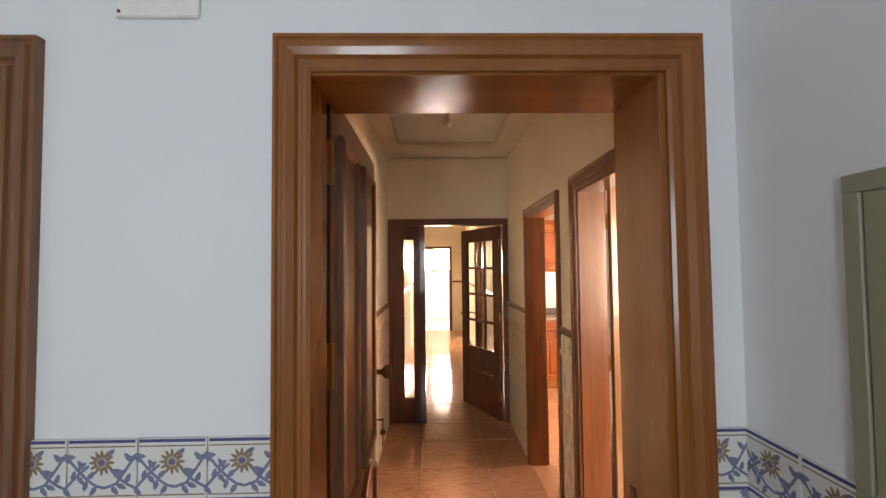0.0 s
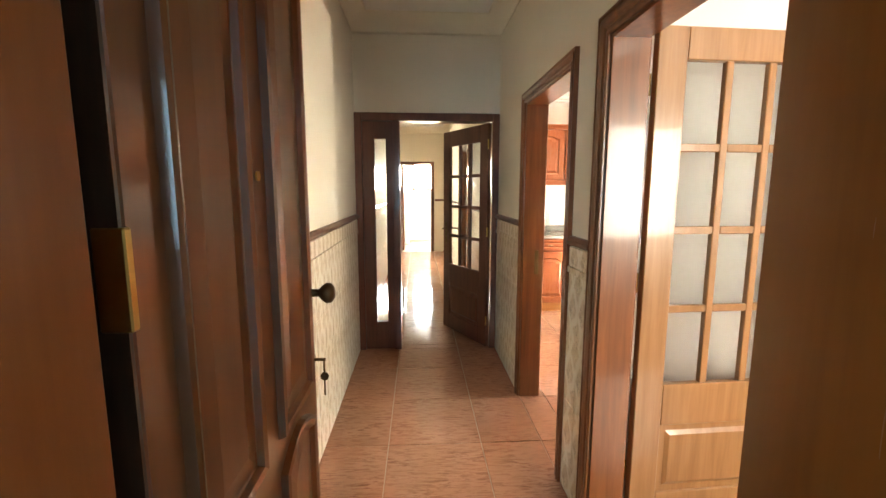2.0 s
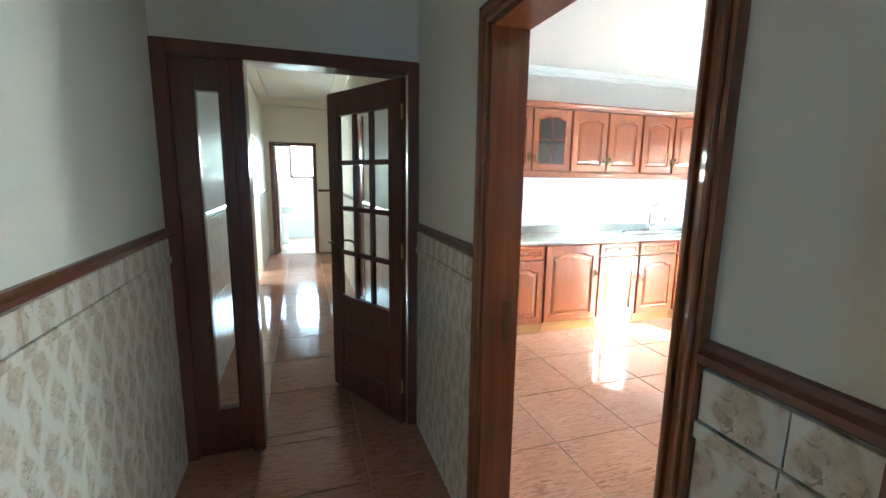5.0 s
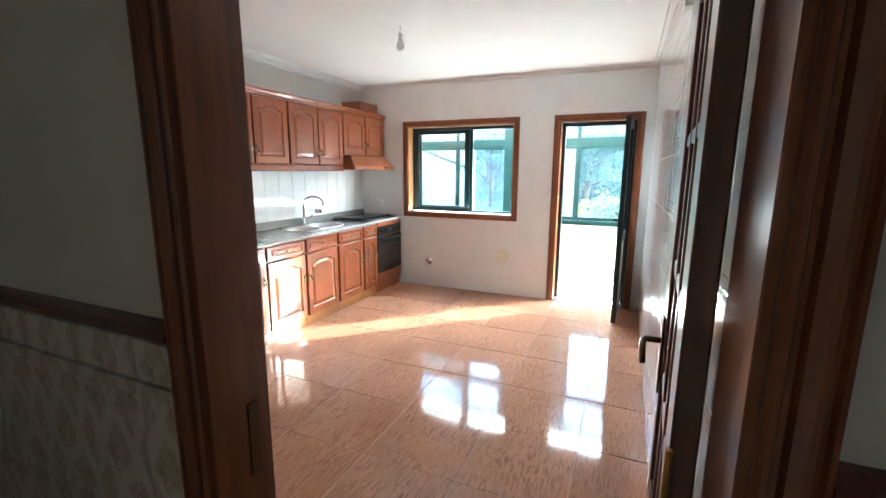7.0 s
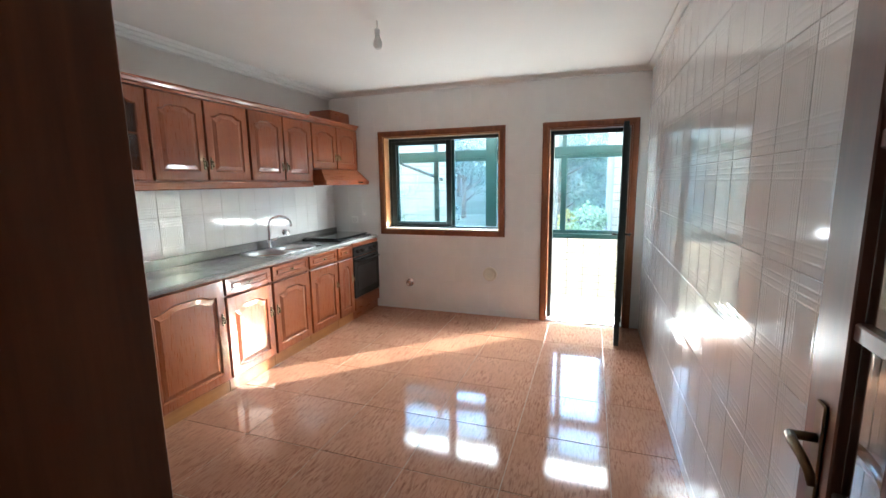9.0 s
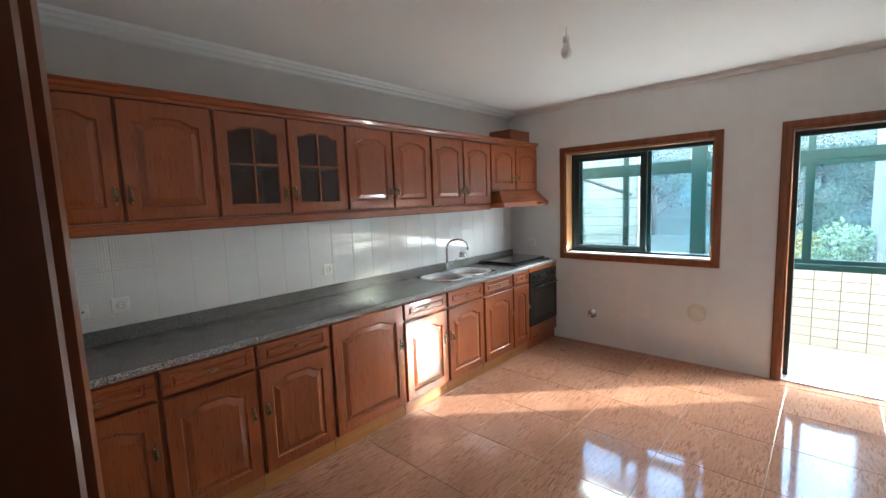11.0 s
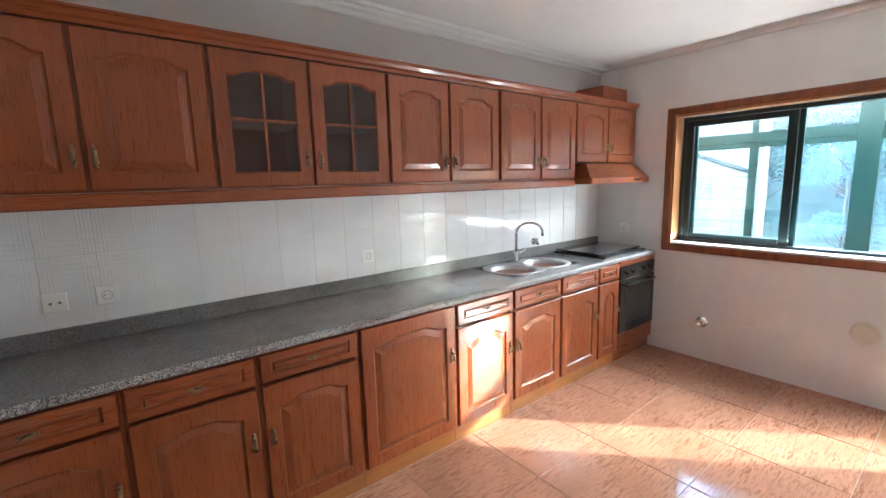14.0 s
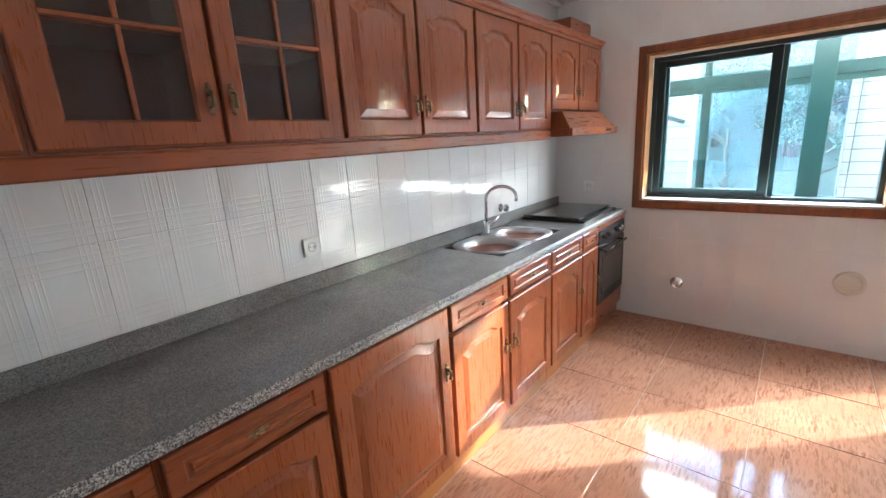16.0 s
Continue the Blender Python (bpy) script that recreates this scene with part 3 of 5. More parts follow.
def balcony_glazing():
    g = thing("balcony_glazing", "green aluminium framed sliding windows along the balcony", "window", kind="structure")
    x0, x1 = 6.615, 6.665
    part("sill", boxes((x0 - 0.02, x1 + 0.03, -0.5, 7.5, 0.76, 0.82), bevel=0.004), GREEN, g)
    part("transom", boxes((x0, x1, -0.5, 7.5, 1.83, 1.93), bevel=0.004), GREEN, g)
    part("head", boxes((x0, x1, -0.5, 7.5, 2.38, 2.46), bevel=0.004), GREEN, g)
    for y in (0.66, 2.44, 4.22, 6.00):
        part("post", boxes((x0 - 0.012, x1 + 0.012, y - 0.075, y + 0.075, 0.82, 2.38), bevel=0.004), GREEN, g)
    for k, y in enumerate((-0.22, 1.55, 3.27, 5.02, 6.75)):
        part("stile", boxes((x0 + 0.005, x1 - 0.005, y - 0.035, y + 0.035, 0.82, 1.83), bevel=0.003), GREEN, g)
        part("stile", boxes((x0 + 0.005, x1 - 0.005, y - 0.028, y + 0.028, 1.93, 2.38), bevel=0.003), GREEN, g)
    ys = [-0.5, 0.66, 2.44, 4.22, 6.00, 7.5]
    for a, b in zip(ys, ys[1:]):
        for z0, z1 in ((0.82, 1.83), (1.93, 2.38)):
            pane = part("pane", boxes((x0 + 0.022, x0 + 0.027, a + 0.05, b - 0.05, z0 + 0.01, z1 - 0.01)), GLASS, g)
            pane.visible_shadow = False
        if b - a > 1.4:
            part("sash_rail", boxes((x0 + 0.006, x1 - 0.006, a + 0.075, b - 0.075, 0.82, 0.865), bevel=0.003), GREEN, g)
            part("sash_rail", boxes((x0 + 0.006, x1 - 0.006, a + 0.075, b - 0.075, 1.785, 1.83), bevel=0.003), GREEN, g)


balcony_glazing()


# ---- doors and windows ----
def door_frame(name, label, w, h, t, m, wood_m=None, profile=CASING, back=1.0):
    """Lining and mouldings round an opening of width w and height h in a wall from local y = 0 to t."""
    wood_m = wood_m or WOOD_CASE
    d = thing(name, label, "door", m, kind="structure")
    part("lining", boxes((0.0, 0.018, -0.004, t + 0.004, 0, h), (w - 0.018, w, -0.004, t + 0.004, 0, h), (0.018, w - 0.018, -0.004, t + 0.004, h - 0.018, h), bevel=0.002), wood_m, d)
    bm = bmesh.new()
    moulding(bm, w - 0.012, h - 0.006, [(o, d * back) for o, d in profile], 0.0, -1)
    bmesh.ops.translate(bm, verts=bm.verts[:], vec=(0.006, 0, 0))
    part("casing", bm, wood_m, d)
    bm = bmesh.new()
    moulding(bm, w - 0.012, h - 0.006, profile, t, 1)
    bmesh.ops.translate(bm, verts=bm.verts[:], vec=(0.006, 0, 0))
    part("casing", bm, wood_m, d)
    return d


def lever_handle(parent, x, z, y, out, reach=-1, metal=None, deep=1.0):
    """A lever on a long backplate; out is the side it stands to, reach the way the lever points."""
    metal = metal or BRASS_DARK
    bm = bmesh.new()
    box(bm, x - 0.018, x + 0.018, y, y + out * 0.006, z - 0.15, z + 0.07, 0.003)
    tube(bm, [(x, y, z), (x, y + out * 0.045 * deep, z)], 0.009, 10)
    tube(bm, [(x, y + out * 0.045 * deep, z), (x + reach * 0.03, y + out * 0.05 * deep, z + 0.002), (x + reach * 0.075, y + out * 0.05 * deep, z), (x + reach * 0.105, y + out * 0.048 * deep, z - 0.012), (x + reach * 0.112, y + out * 0.046 * deep, z - 0.028)], [0.009, 0.009, 0.008, 0.008, 0.007], 10)
    return part("door_handle", bm, metal, parent, "bronze lever handle on a long plate")


def glazed_leaf(parent, m, w, h, wood_m, z0, z1, cols=3, rows=4, side=0.12, t=0.036, handle_x=None, wood_panel=None, back_handle=1.0):
    """A door leaf with a grid of panes above and a raised panel below. Local x runs from the hinge, y through the leaf."""
    leaf = part("leaf", boxes((0, side, -t / 2, t / 2, 0.008, h), (w - side, w, -t / 2, t / 2, 0.008, h), (side, w - side, -t / 2, t / 2, z1, h), (side, w - side, -t / 2, t / 2, 0.46, z0), (side, w - side, -t / 2, t / 2, 0.008, 0.16), bevel=0.003), wood_m, parent, at=m)
    cw, ch, mb = (w - 2 * side) / cols, (z1 - z0) / rows, 0.015
    bm = bmesh.new()
    for i in range(1, cols):
        box(bm, side + i * cw - mb, side + i * cw + mb, -t / 2 + 0.004, t / 2 - 0.004, z0, z1, 0.003)
    part("glazing_bar", bm, wood_m, leaf)
    bm = bmesh.new()
    for j in range(1, rows):
        for i in range(cols):
            box(bm, side + i * cw + (mb if i else 0), side + (i + 1) * cw - (mb if i < cols - 1 else 0), -t / 2 + 0.005, t / 2 - 0.005, z0 + j * ch - mb, z0 + j * ch + mb, 0.003)
    part("glazing_bar", bm, wood_m, leaf)
    pane = None
    for i in range(cols):
        for j in range(rows):
            at = Matrix.Translation((side + (i + 0.5) * cw, 0, z0 + (j + 0.5) * ch))
            if pane is None:
                pane = part("pane", boxes((-cw / 2 + 0.004, cw / 2 - 0.004, -0.002, 0.002, -ch / 2 + 0.004, ch / 2 - 0.004)), GLASS_IN, leaf, at=at)
            else:
                part("pane", pane.data, None, leaf, at=at)
    bm = bmesh.new()
    for s in (-1, 1):
        rings = []
        for o, d in ((0.0, 0.010), (0.028, 0.010), (0.045, 0.001)):
            y = s * (t / 2 - d)
            rings.append([bm.verts.new(p) for p in ((side + o, y, 0.16 + o), (w - side - o, y, 0.16 + o), (w - side - o, y, 0.46 - o), (side + o, y, 0.46 - o))])
        for a, b in zip(rings, rings[1:]):
            for q in range(4):
                bm.faces.new((a[q], a[(q + 1) % 4], b[(q + 1) % 4], b[q]))
        bm.faces.new(rings[-1])
    part("panel", bm, wood_panel or wood_m, leaf)
    hx = w - side / 2 if handle_x is None else handle_x
    lever_handle(leaf, hx, 1.03, -t / 2, -1, deep=back_handle)
    lever_handle(leaf, hx, 1.03, t / 2, 1)
    for z in (0.25, 1.05, 1.8):
        bm = bmesh.new()
        tube(bm, [(-0.006, t / 2, z - 0.04), (-0.006, t / 2, z + 0.04)], 0.006, 8)
        part("hinge", bm, BRASS, leaf)
    return leaf


# the entrance door
def entry_frame():
    d = thing("door_1", "open varnished wooden entrance door with raised panels", "door", pose(-0.04, 0.85, 0), kind="structure")
    part("lining", boxes((-0.06, 0.0, -0.004, 0.15, 0, 2.06), bevel=0.002), WOOD_ENTRY, d)
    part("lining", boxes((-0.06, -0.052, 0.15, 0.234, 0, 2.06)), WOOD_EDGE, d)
    part("lining", boxes((0.775, 0.795, -0.004, 0.234, 0, 2.06), bevel=0.002), WOOD_ENTRY, d)
    part("lining", boxes((0.0, 0.775, -0.004, 0.234, 1.992, 2.06), bevel=0.002), WOOD_ENTRY_X, d)
    part("strike_plate", boxes((0.771, 0.775, 0.16, 0.185, 0.78, 1.0), bevel=0.001), BRASS_DARK, d)
    for v, s in ((0.0, -1), (0.23, 1)):
        bm = bmesh.new()
        moulding(bm, 0.783, 1.998, CASING, v, s)
        bmesh.ops.translate(bm, verts=bm.verts[:], vec=(0.006, 0, 0))
        if s < 0:
            part("casing", bm, WOOD_ENTRY, d)
        else:
            bm.free()
    part("casing", boxes((-0.14, -0.06, 0.23, 0.25, 0, 2.14), (0.795, 0.875, 0.23, 0.25, 0, 2.14), (-0.06, 0.795, 0.23, 0.25, 2.06, 2.14), bevel=0.004), WOOD_ENTRY, d)
    return d


door_entry = entry_frame()


def entry_leaf(parent):
    w, h, t = 0.82, 2.045, 0.046
    leaf = part("leaf", boxes((0, w, -t / 2, t / 2, 0.008, h), bevel=0.003), WOOD_LEAF, parent, at=pose(-0.025, 0.205, 0, 0, 0, 90))
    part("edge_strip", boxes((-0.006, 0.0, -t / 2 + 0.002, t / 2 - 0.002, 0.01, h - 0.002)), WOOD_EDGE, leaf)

    def raised(x0, x1, z0, z1, rise):
        bm = bmesh.new()
        rings = []
        K = 11
        for o, d in ((0.0, 0.0), (0.004, 0.016), (0.012, 0.020), (0.024, 0.016), (0.030, 0.004), (0.036, 0.0025), (0.085, 0.010), (0.088, 0.010)):
            y = -t / 2 - d
            pts = [(x0 + o, y, z0 + o), (x1 - o, y, z0 + o)]
            for k in range(K):
                u = k / (K - 1)
                x = (x1 - o) + (x0 - x1 + 2 * o) * u
                pts.append((x, y, z1 - o - rise * (1 - math.sin(math.pi * u))))
            rings.append([bm.verts.new(p) for p in pts])
        n = K + 2
        for a, b in zip(rings, rings[1:]):
            for q in range(n):
                bm.faces.new((a[q], a[(q + 1) % n], b[(q + 1) % n], b[q]))
        bm.faces.new(rings[-1])
        return part("panel", bm, WOOD_LEAF, leaf)

    for x0, x1 in ((0.075, 0.345), (0.455, 0.740)):
        raised(x0, x1, 0.83, 1.95, 0.0)
        raised(x0, x1, 0.12, 0.79, 0.05)
    bm = bmesh.new()
    lathe(bm, [(0.026, 0.0), (0.026, 0.006), (0.012, 0.010), (0.011, 0.035), (0.022, 0.045), (0.031, 0.058), (0.029, 0.072), (0.018, 0.080), (0.006, 0.082)], (0.755, -t / 2, 1.11), "y")
    bm.transform(Matrix.Translation((0, -t, 0)) @ Matrix.Scale(-1, 4, (0, 1, 0)))
    part("knob", bm, BRASS_DARK, leaf, "round bronze door knob")
    bm = bmesh.new()
    tube(bm, [(0.765, -t / 2, 0.90), (0.765, -t / 2 - 0.012, 0.90)], 0.016, 14)
    tube(bm, [(0.765, -t / 2 - 0.01, 0.90), (0.765, -t / 2 - 0.045, 0.90)], 0.005, 8)
    part("lock", bm, BRASS_DARK, leaf)
    bm = bmesh.new()
    tube(bm, [(0.765, -t / 2 - 0.04, 0.895), (0.767, -t / 2 - 0.04, 0.84)], 0.003, 8)
    lathe(bm, [(0.013, -0.002), (0.013, 0.002)], (0.767, -t / 2 - 0.04, 0.845), "x", 14)
    box(bm, 0.762, 0.770, -t / 2 - 0.042, -t / 2 - 0.038, 0.785, 0.835, 0.001)
    part("key", bm, BRASS_DARK, leaf, "keys hanging from the lock")
    bm = bmesh.new()
    lathe(bm, [(0.010, 0.0), (0.010, 0.004), (0.006, 0.006)], (0.405, -t / 2 - 0.006, 1.44), "y", 14)
    part("peephole", bm, BRASS, leaf)
    for z in (0.35, 1.31, 1.85):
        part("hinge", boxes((-0.010, 0.004, -t / 2 - 0.006, t / 2 - 0.015, z - 0.06, z + 0.06), bevel=0.002), BRASS, leaf, "yellow brass hinge")


entry_leaf(door_entry)

neighbour_door = door_frame("door_2", "closed varnished wooden door beside the entrance", 0.78, 2.0, 0.23, pose(-1.47, 0.85, 0), WOOD_CASE)
part("leaf", boxes((0.02, 0.76, 0.06, 0.10, 0.01, 1.98), bevel=0.003), WOOD_ENTRY, neighbour_door)
for z0, z1 in ((0.15, 0.8), (0.9, 1.68), (1.75, 1.92)):
    part("panel", boxes((0.12, 0.66, 0.045, 0.06, z0, z1), bevel=0.008), WOOD_ENTRY, neighbour_door)

# the lounge and kitchen doors
door_lounge = door_frame("door_3", "open honey coloured glazed lounge door in a wooden casing", 0.78, 1.965, 0.13, pose(KITCHEN_W, 1.345, 0, 0, 0, 90))
glazed_leaf(door_lounge, pose(0.80, -0.045, 0, 0, 0, -87.5), 0.75, 2.0, WOOD_PALE_Z, 0.635, 1.885, side=0.115, wood_panel=WOOD_PALE_Z)
door_kitchen = door_frame("door_4", "open glazed kitchen door in a varnished wooden casing", 0.835, 1.965, 0.13, pose(KITCHEN_W, 2.49, 0, 0, 0, 90), profile=CASING_HALL, back=0.6)
part("strike_plate", boxes((0.813, 0.817, 0.03, 0.055, 0.86, 1.02), bevel=0.001), BRASS_DARK, door_kitchen)
glazed_leaf(door_kitchen, pose(0.042, -0.022, 0, 0, 0, -93.5), 0.68, 1.95, WOOD_DARK, 0.64, 1.865, side=0.12, handle_x=0.61, back_handle=0.3)


def partition_door():
    d = thing("door_5", "dark stained glazed partition with an open door and a narrow side light", "door", pose(0, 4.25, 0), kind="structure")
    part("frame", boxes((HALL_L, -0.18, -0.02, 0.12, 0, 2.05), (0.92, HALL_R, -0.02, 0.12, 0, 2.05), (-0.18, 0.92, -0.02, 0.12, 1.985, 2.05), (0.075, 0.135, -0.02, 0.12, 0, 1.985), bevel=0.004), WOOD_DARK, d)
    part("side_panel", boxes((-0.18, -0.08, 0.01, 0.06, 0, 1.985), (0.02, 0.075, 0.01, 0.06, 0, 1.985), (-0.08, 0.02, 0.01, 0.06, 0, 0.25), (-0.08, 0.02, 0.01, 0.06, 1.84, 1.985), bevel=0.003), WOOD_DARK, d)
    part("pane", boxes((-0.08, 0.02, 0.032, 0.037, 0.25, 1.84)), GLASS_IN, d)
    part("stop_bead", boxes((-0.088, -0.078, 0.0, 0.012, 0.242, 1.848), (0.018, 0.028, 0.0, 0.012, 0.242, 1.848), bevel=0.002), WOOD_DARK, d)
    glazed_leaf(d, pose(0.90, 0.0, 0, 0, 0, 117), 0.745, 1.975, WOOD_DARK, 0.68, 1.83, side=0.115)


partition_door()

far_door = door_frame("door_6", "dark wooden bathroom doorway at the end of the hall", 0.70, 2.0, 0.12, pose(-0.10, 10.4, 0), WOOD_DARK, CASING_THIN)
part("leaf", boxes((0.02, 0.058, 0.10, 0.76, 0.01, 1.97), bevel=0.003), WOOD_CASE, far_door)
side_door = door_frame("door_8", "closed orange brown wooden door in the far hall", 0.70, 2.0, 0.13, pose(KITCHEN_W, 6.42, 0, 0, 0, 90), WOOD_ENTRY, CASING_THIN)
part("leaf", boxes((0.018, 0.682, 0.05, 0.09, 0.01, 1.982), bevel=0.003), WOOD_ENTRY, side_door)
for z0, z1 in ((0.15, 0.85), (1.0, 1.85)):
    part("panel", boxes((0.12, 0.58, 0.09, 0.10, z0, z1), bevel=0.006), WOOD_ENTRY, side_door)
bath_window = thing("window_3", "small dark framed bathroom window", "window", pose(0.14, 12.6, 1.41), kind="structure")
part("window_frame", boxes((0, 0.05, -0.01, 0.06, 0, 0.71), (0.59, 0.64, -0.01, 0.06, 0, 0.71), (0.05, 0.59, -0.01, 0.06, 0, 0.05), (0.05, 0.59, -0.01, 0.06, 0.66, 0.71), bevel=0.003), WOOD_DARK, bath_window)


def kitchen_window():
    w = thing("window_1", "green aluminium sliding kitchen window in a wooden surround", "window", pose(KITCHEN_E, 5.24, 0, 0, 0, -90), kind="structure")
    # local x runs along the wall from the cabinets, local y out through the wall
    W, Z0, Z1 = 1.38, 0.96, 2.03
    bm = bmesh.new()
    moulding(bm, W, Z1, CASING_THIN, -0.009, -1, Z0, True)
    part("casing", bm, WOOD_CASE, w)
    part("lining", boxes((0, 0.016, -0.012, 0.11, Z0, Z1), (W - 0.016, W, -0.012, 0.11, Z0, Z1), (0.016, W - 0.016, -0.012, 0.11, Z1 - 0.016, Z1), bevel=0.002), WOOD_PALE_Z, w)
    part("window_sill", boxes((0.016, W - 0.016, -0.012, 0.2, Z0, Z0 + 0.016), bevel=0.002), PAINT_WHITE, w)
    a, b = 0.016, W - 0.016
    part("window_frame", boxes((a, a + 0.035, 0.11, 0.19, Z0 + 0.016, Z1 - 0.016), (b - 0.03, b, 0.11, 0.19, Z0 + 0.016, Z1 - 0.016), (a + 0.035, b - 0.03, 0.11, 0.19, Z0 + 0.016, Z0 + 0.036), (a + 0.035, b - 0.03, 0.11, 0.19, Z1 - 0.05, Z1 - 0.016), bevel=0.003), GREEN_DARK, w)

    def sash(x0, x1, y, mat, name):
        s = part(name, boxes((x0, x0 + 0.055, y, y + 0.03, Z0 + 0.038, Z1 - 0.05), (x1 - 0.06, x1, y, y + 0.03, Z0 + 0.038, Z1 - 0.05), (x0 + 0.055, x1 - 0.06, y, y + 0.03, Z0 + 0.038, Z0 + 0.085), (x0 + 0.055, x1 - 0.06, y, y + 0.03, Z1 - 0.095, Z1 - 0.05), bevel=0.003), mat, w)
        g = part("pane", boxes((x0 + 0.05, x1 - 0.055, y + 0.012, y + 0.017, Z0 + 0.08, Z1 - 0.09)), GLASS_WINDOW, s)
        g.visible_shadow = False
        return s

    sash(a + 0.03, 0.79, 0.115, GREEN_DARK, "sash")
    sash(a + 0.05, 0.82, 0.152, GREEN, "sash")


kitchen_window()


def balcony_door():
    d = thing("door_7", "open green aluminium and glass balcony door with wooden casing", "door", pose(KITCHEN_E, 3.36, 0, 0, 0, -90), kind="structure")
    W, H = 0.79, 2.03
    bm = bmesh.new()
    moulding(bm, W, H, CASING_THIN, -0.009, -1)
    part("casing", bm, WOOD_CASE, d)
    part("lining", boxes((0, 0.014, -0.012, 0.12, 0, H), (W - 0.014, W, -0.012, 0.12, 0, H), (0.014, W - 0.014, -0.012, 0.12, H - 0.014, H), bevel=0.002), WOOD_CASE, d)
    part("door_frame", boxes((0.014, 0.05, 0.12, 0.18, 0, H - 0.014), (W - 0.05, W - 0.014, 0.12, 0.18, 0, H - 0.014), (0.05, W - 0.05, 0.12, 0.18, H - 0.055, H - 0.014), bevel=0.003), GREEN_DARK, d)
    part("threshold", boxes((0.014, W - 0.014, 0.0, 0.2, -0.004, 0.012), bevel=0.003), STEEL, d)
    # the leaf stands open into the room, hinged on the far side
    m = pose(W - 0.06, 0.10, 0, 0, 0, -93)
    w, h = 0.70, 1.99
    leaf = part("leaf", boxes((0, 0.07, -0.022, 0.022, 0.012, h), (w - 0.07, w, -0.022, 0.022, 0.012, h), (0.07, w - 0.07, -0.022, 0.022, h - 0.07, h), (0.07, w - 0.07, -0.022, 0.022, 0.012, 0.10), (0.07, w - 0.07, -0.022, 0.022, 0.80, 0.87), bevel=0.003), GREEN_DARK, d, at=m)
    part("panel", boxes((0.07, w - 0.07, -0.010, 0.010, 0.10, 0.80)), WHITE_PLASTIC, leaf, "white infill panel")
    g = part("pane", boxes((0.065, w - 0.065, -0.003, 0.003, 0.865, h - 0.065)), GLASS_WINDOW, leaf)
    g.visible_shadow = False
    lever_handle(leaf, w - 0.035, 1.03, -0.022, -1, metal=BLACK)
    lever_handle(leaf, w - 0.035, 1.03, 0.022, 1, metal=BLACK)


balcony_door()


# ---- chair rail, tiled dado of the hall ----
def rail(owner_name, x, out, y0, y1, label):
    bm = bmesh.new()
    prof = [(0, 0), (0.012, 0.004), (0.024, 0.012), (0.026, 0.026), (0.018, 0.034), (0.012, 0.044), (0.0, 0.046)]
    r = [[bm.verts.new((x + out * o, y, 1.165 + z)) for o, z in prof] for y in (y0, y1)]
    n = len(prof)
    for k in range(n):
        bm.faces.new((r[0][k], r[1][k], r[1][(k + 1) % n], r[0][(k + 1) % n]))
    bm.faces.new(r[0])
    bm.faces.new(r[1])
    structure(owner_name, bm, WOOD_DARK, label, "trim")


rail("chair_rail", HALL_L, 1, 1.08, 4.228, "dark wooden chair rail above the hall tiles")
rail("chair_rail", HALL_R, -1, 3.381, 4.228, "dark wooden chair rail between kitchen doorway and partition")
rail("chair_rail", HALL_R, -1, 2.200, 2.434, "short dark wooden chair rail between two doorways")
rail("chair_rail", HALL_R, -1, 1.08, 1.269, "short dark wooden chair rail beside the entrance")
rail("chair_rail", HALL_L, 1, 4.375, 8.1, "dark wooden chair rail in the far hall")
rail("chair_rail", HALL_L, 1, 8.9, 10.4, "dark wooden chair rail in the far hall")
rail("chair_rail", HALL_R, -1, 4.375, 6.355, "dark wooden chair rail in the far hall")
rail("chair_rail", HALL_R, -1, 7.185, 10.4, "dark wooden chair rail in the far hall")
structure("chair_rail", boxes((0.665, HALL_R, 10.375, 10.4, 1.165, 1.21)), WOOD_DARK, "dark wooden chair rail beside the bathroom doorway", "trim")

# ---- kitchen cabinets ----
def arch(u, rise):
    """Height of an eyebrow arch over its shoulders, u from -1 to 1."""
    a = min(1.0, max(0.0, (0.88 - abs(u)) / 0.50))
    return rise * a * a * (3 - 2 * a)


K_ARCH = 17


def door_loop(bm, w, h, s, b, t, y, rise=0.0, arched=True):
    pts = [(s, y, b), (w - s, y, b)]
    for k in range(K_ARCH):
        u = 1 - 2 * k / (K_ARCH - 1)
        x = w / 2 + u * (w / 2 - s)
        pts.append((x, y, h - t + (arch(u, rise) if arched else 0.0)))
    return [bm.verts.new(p) for p in pts]


def bridge(bm, rings):
    n = len(rings[0])
    for a, b in zip(rings, rings[1:]):
        for q in range(n):
            bm.faces.new((a[q], a[(q + 1) % n], b[(q + 1) % n], b[q]))


def raised_door(w, h, rise=0.034, s=0.062, t=0.022):
    """A frame-and-panel door with an arched raised field; front at y = -t."""
    bm = bmesh.new()
    top = s + rise + 0.012
    rings = [door_loop(bm, w, h, 0, 0, 0, 0), door_loop(bm, w, h, 0, 0, 0, -t + 0.004), door_loop(bm, w, h, 0.004, 0.004, 0.004, -t)]
    for o, d in ((0.0, 0.0), (0.006, 0.009), (0.012, 0.010), (0.017, 0.008), (0.040, 0.001)):
        rings.append(door_loop(bm, w, h, s + o, s + 0.004 + o, top + o, -t + d, rise))
    bridge(bm, rings)
    bm.faces.new(rings[0][::-1])
    bm.faces.new(rings[-1])
    return bm


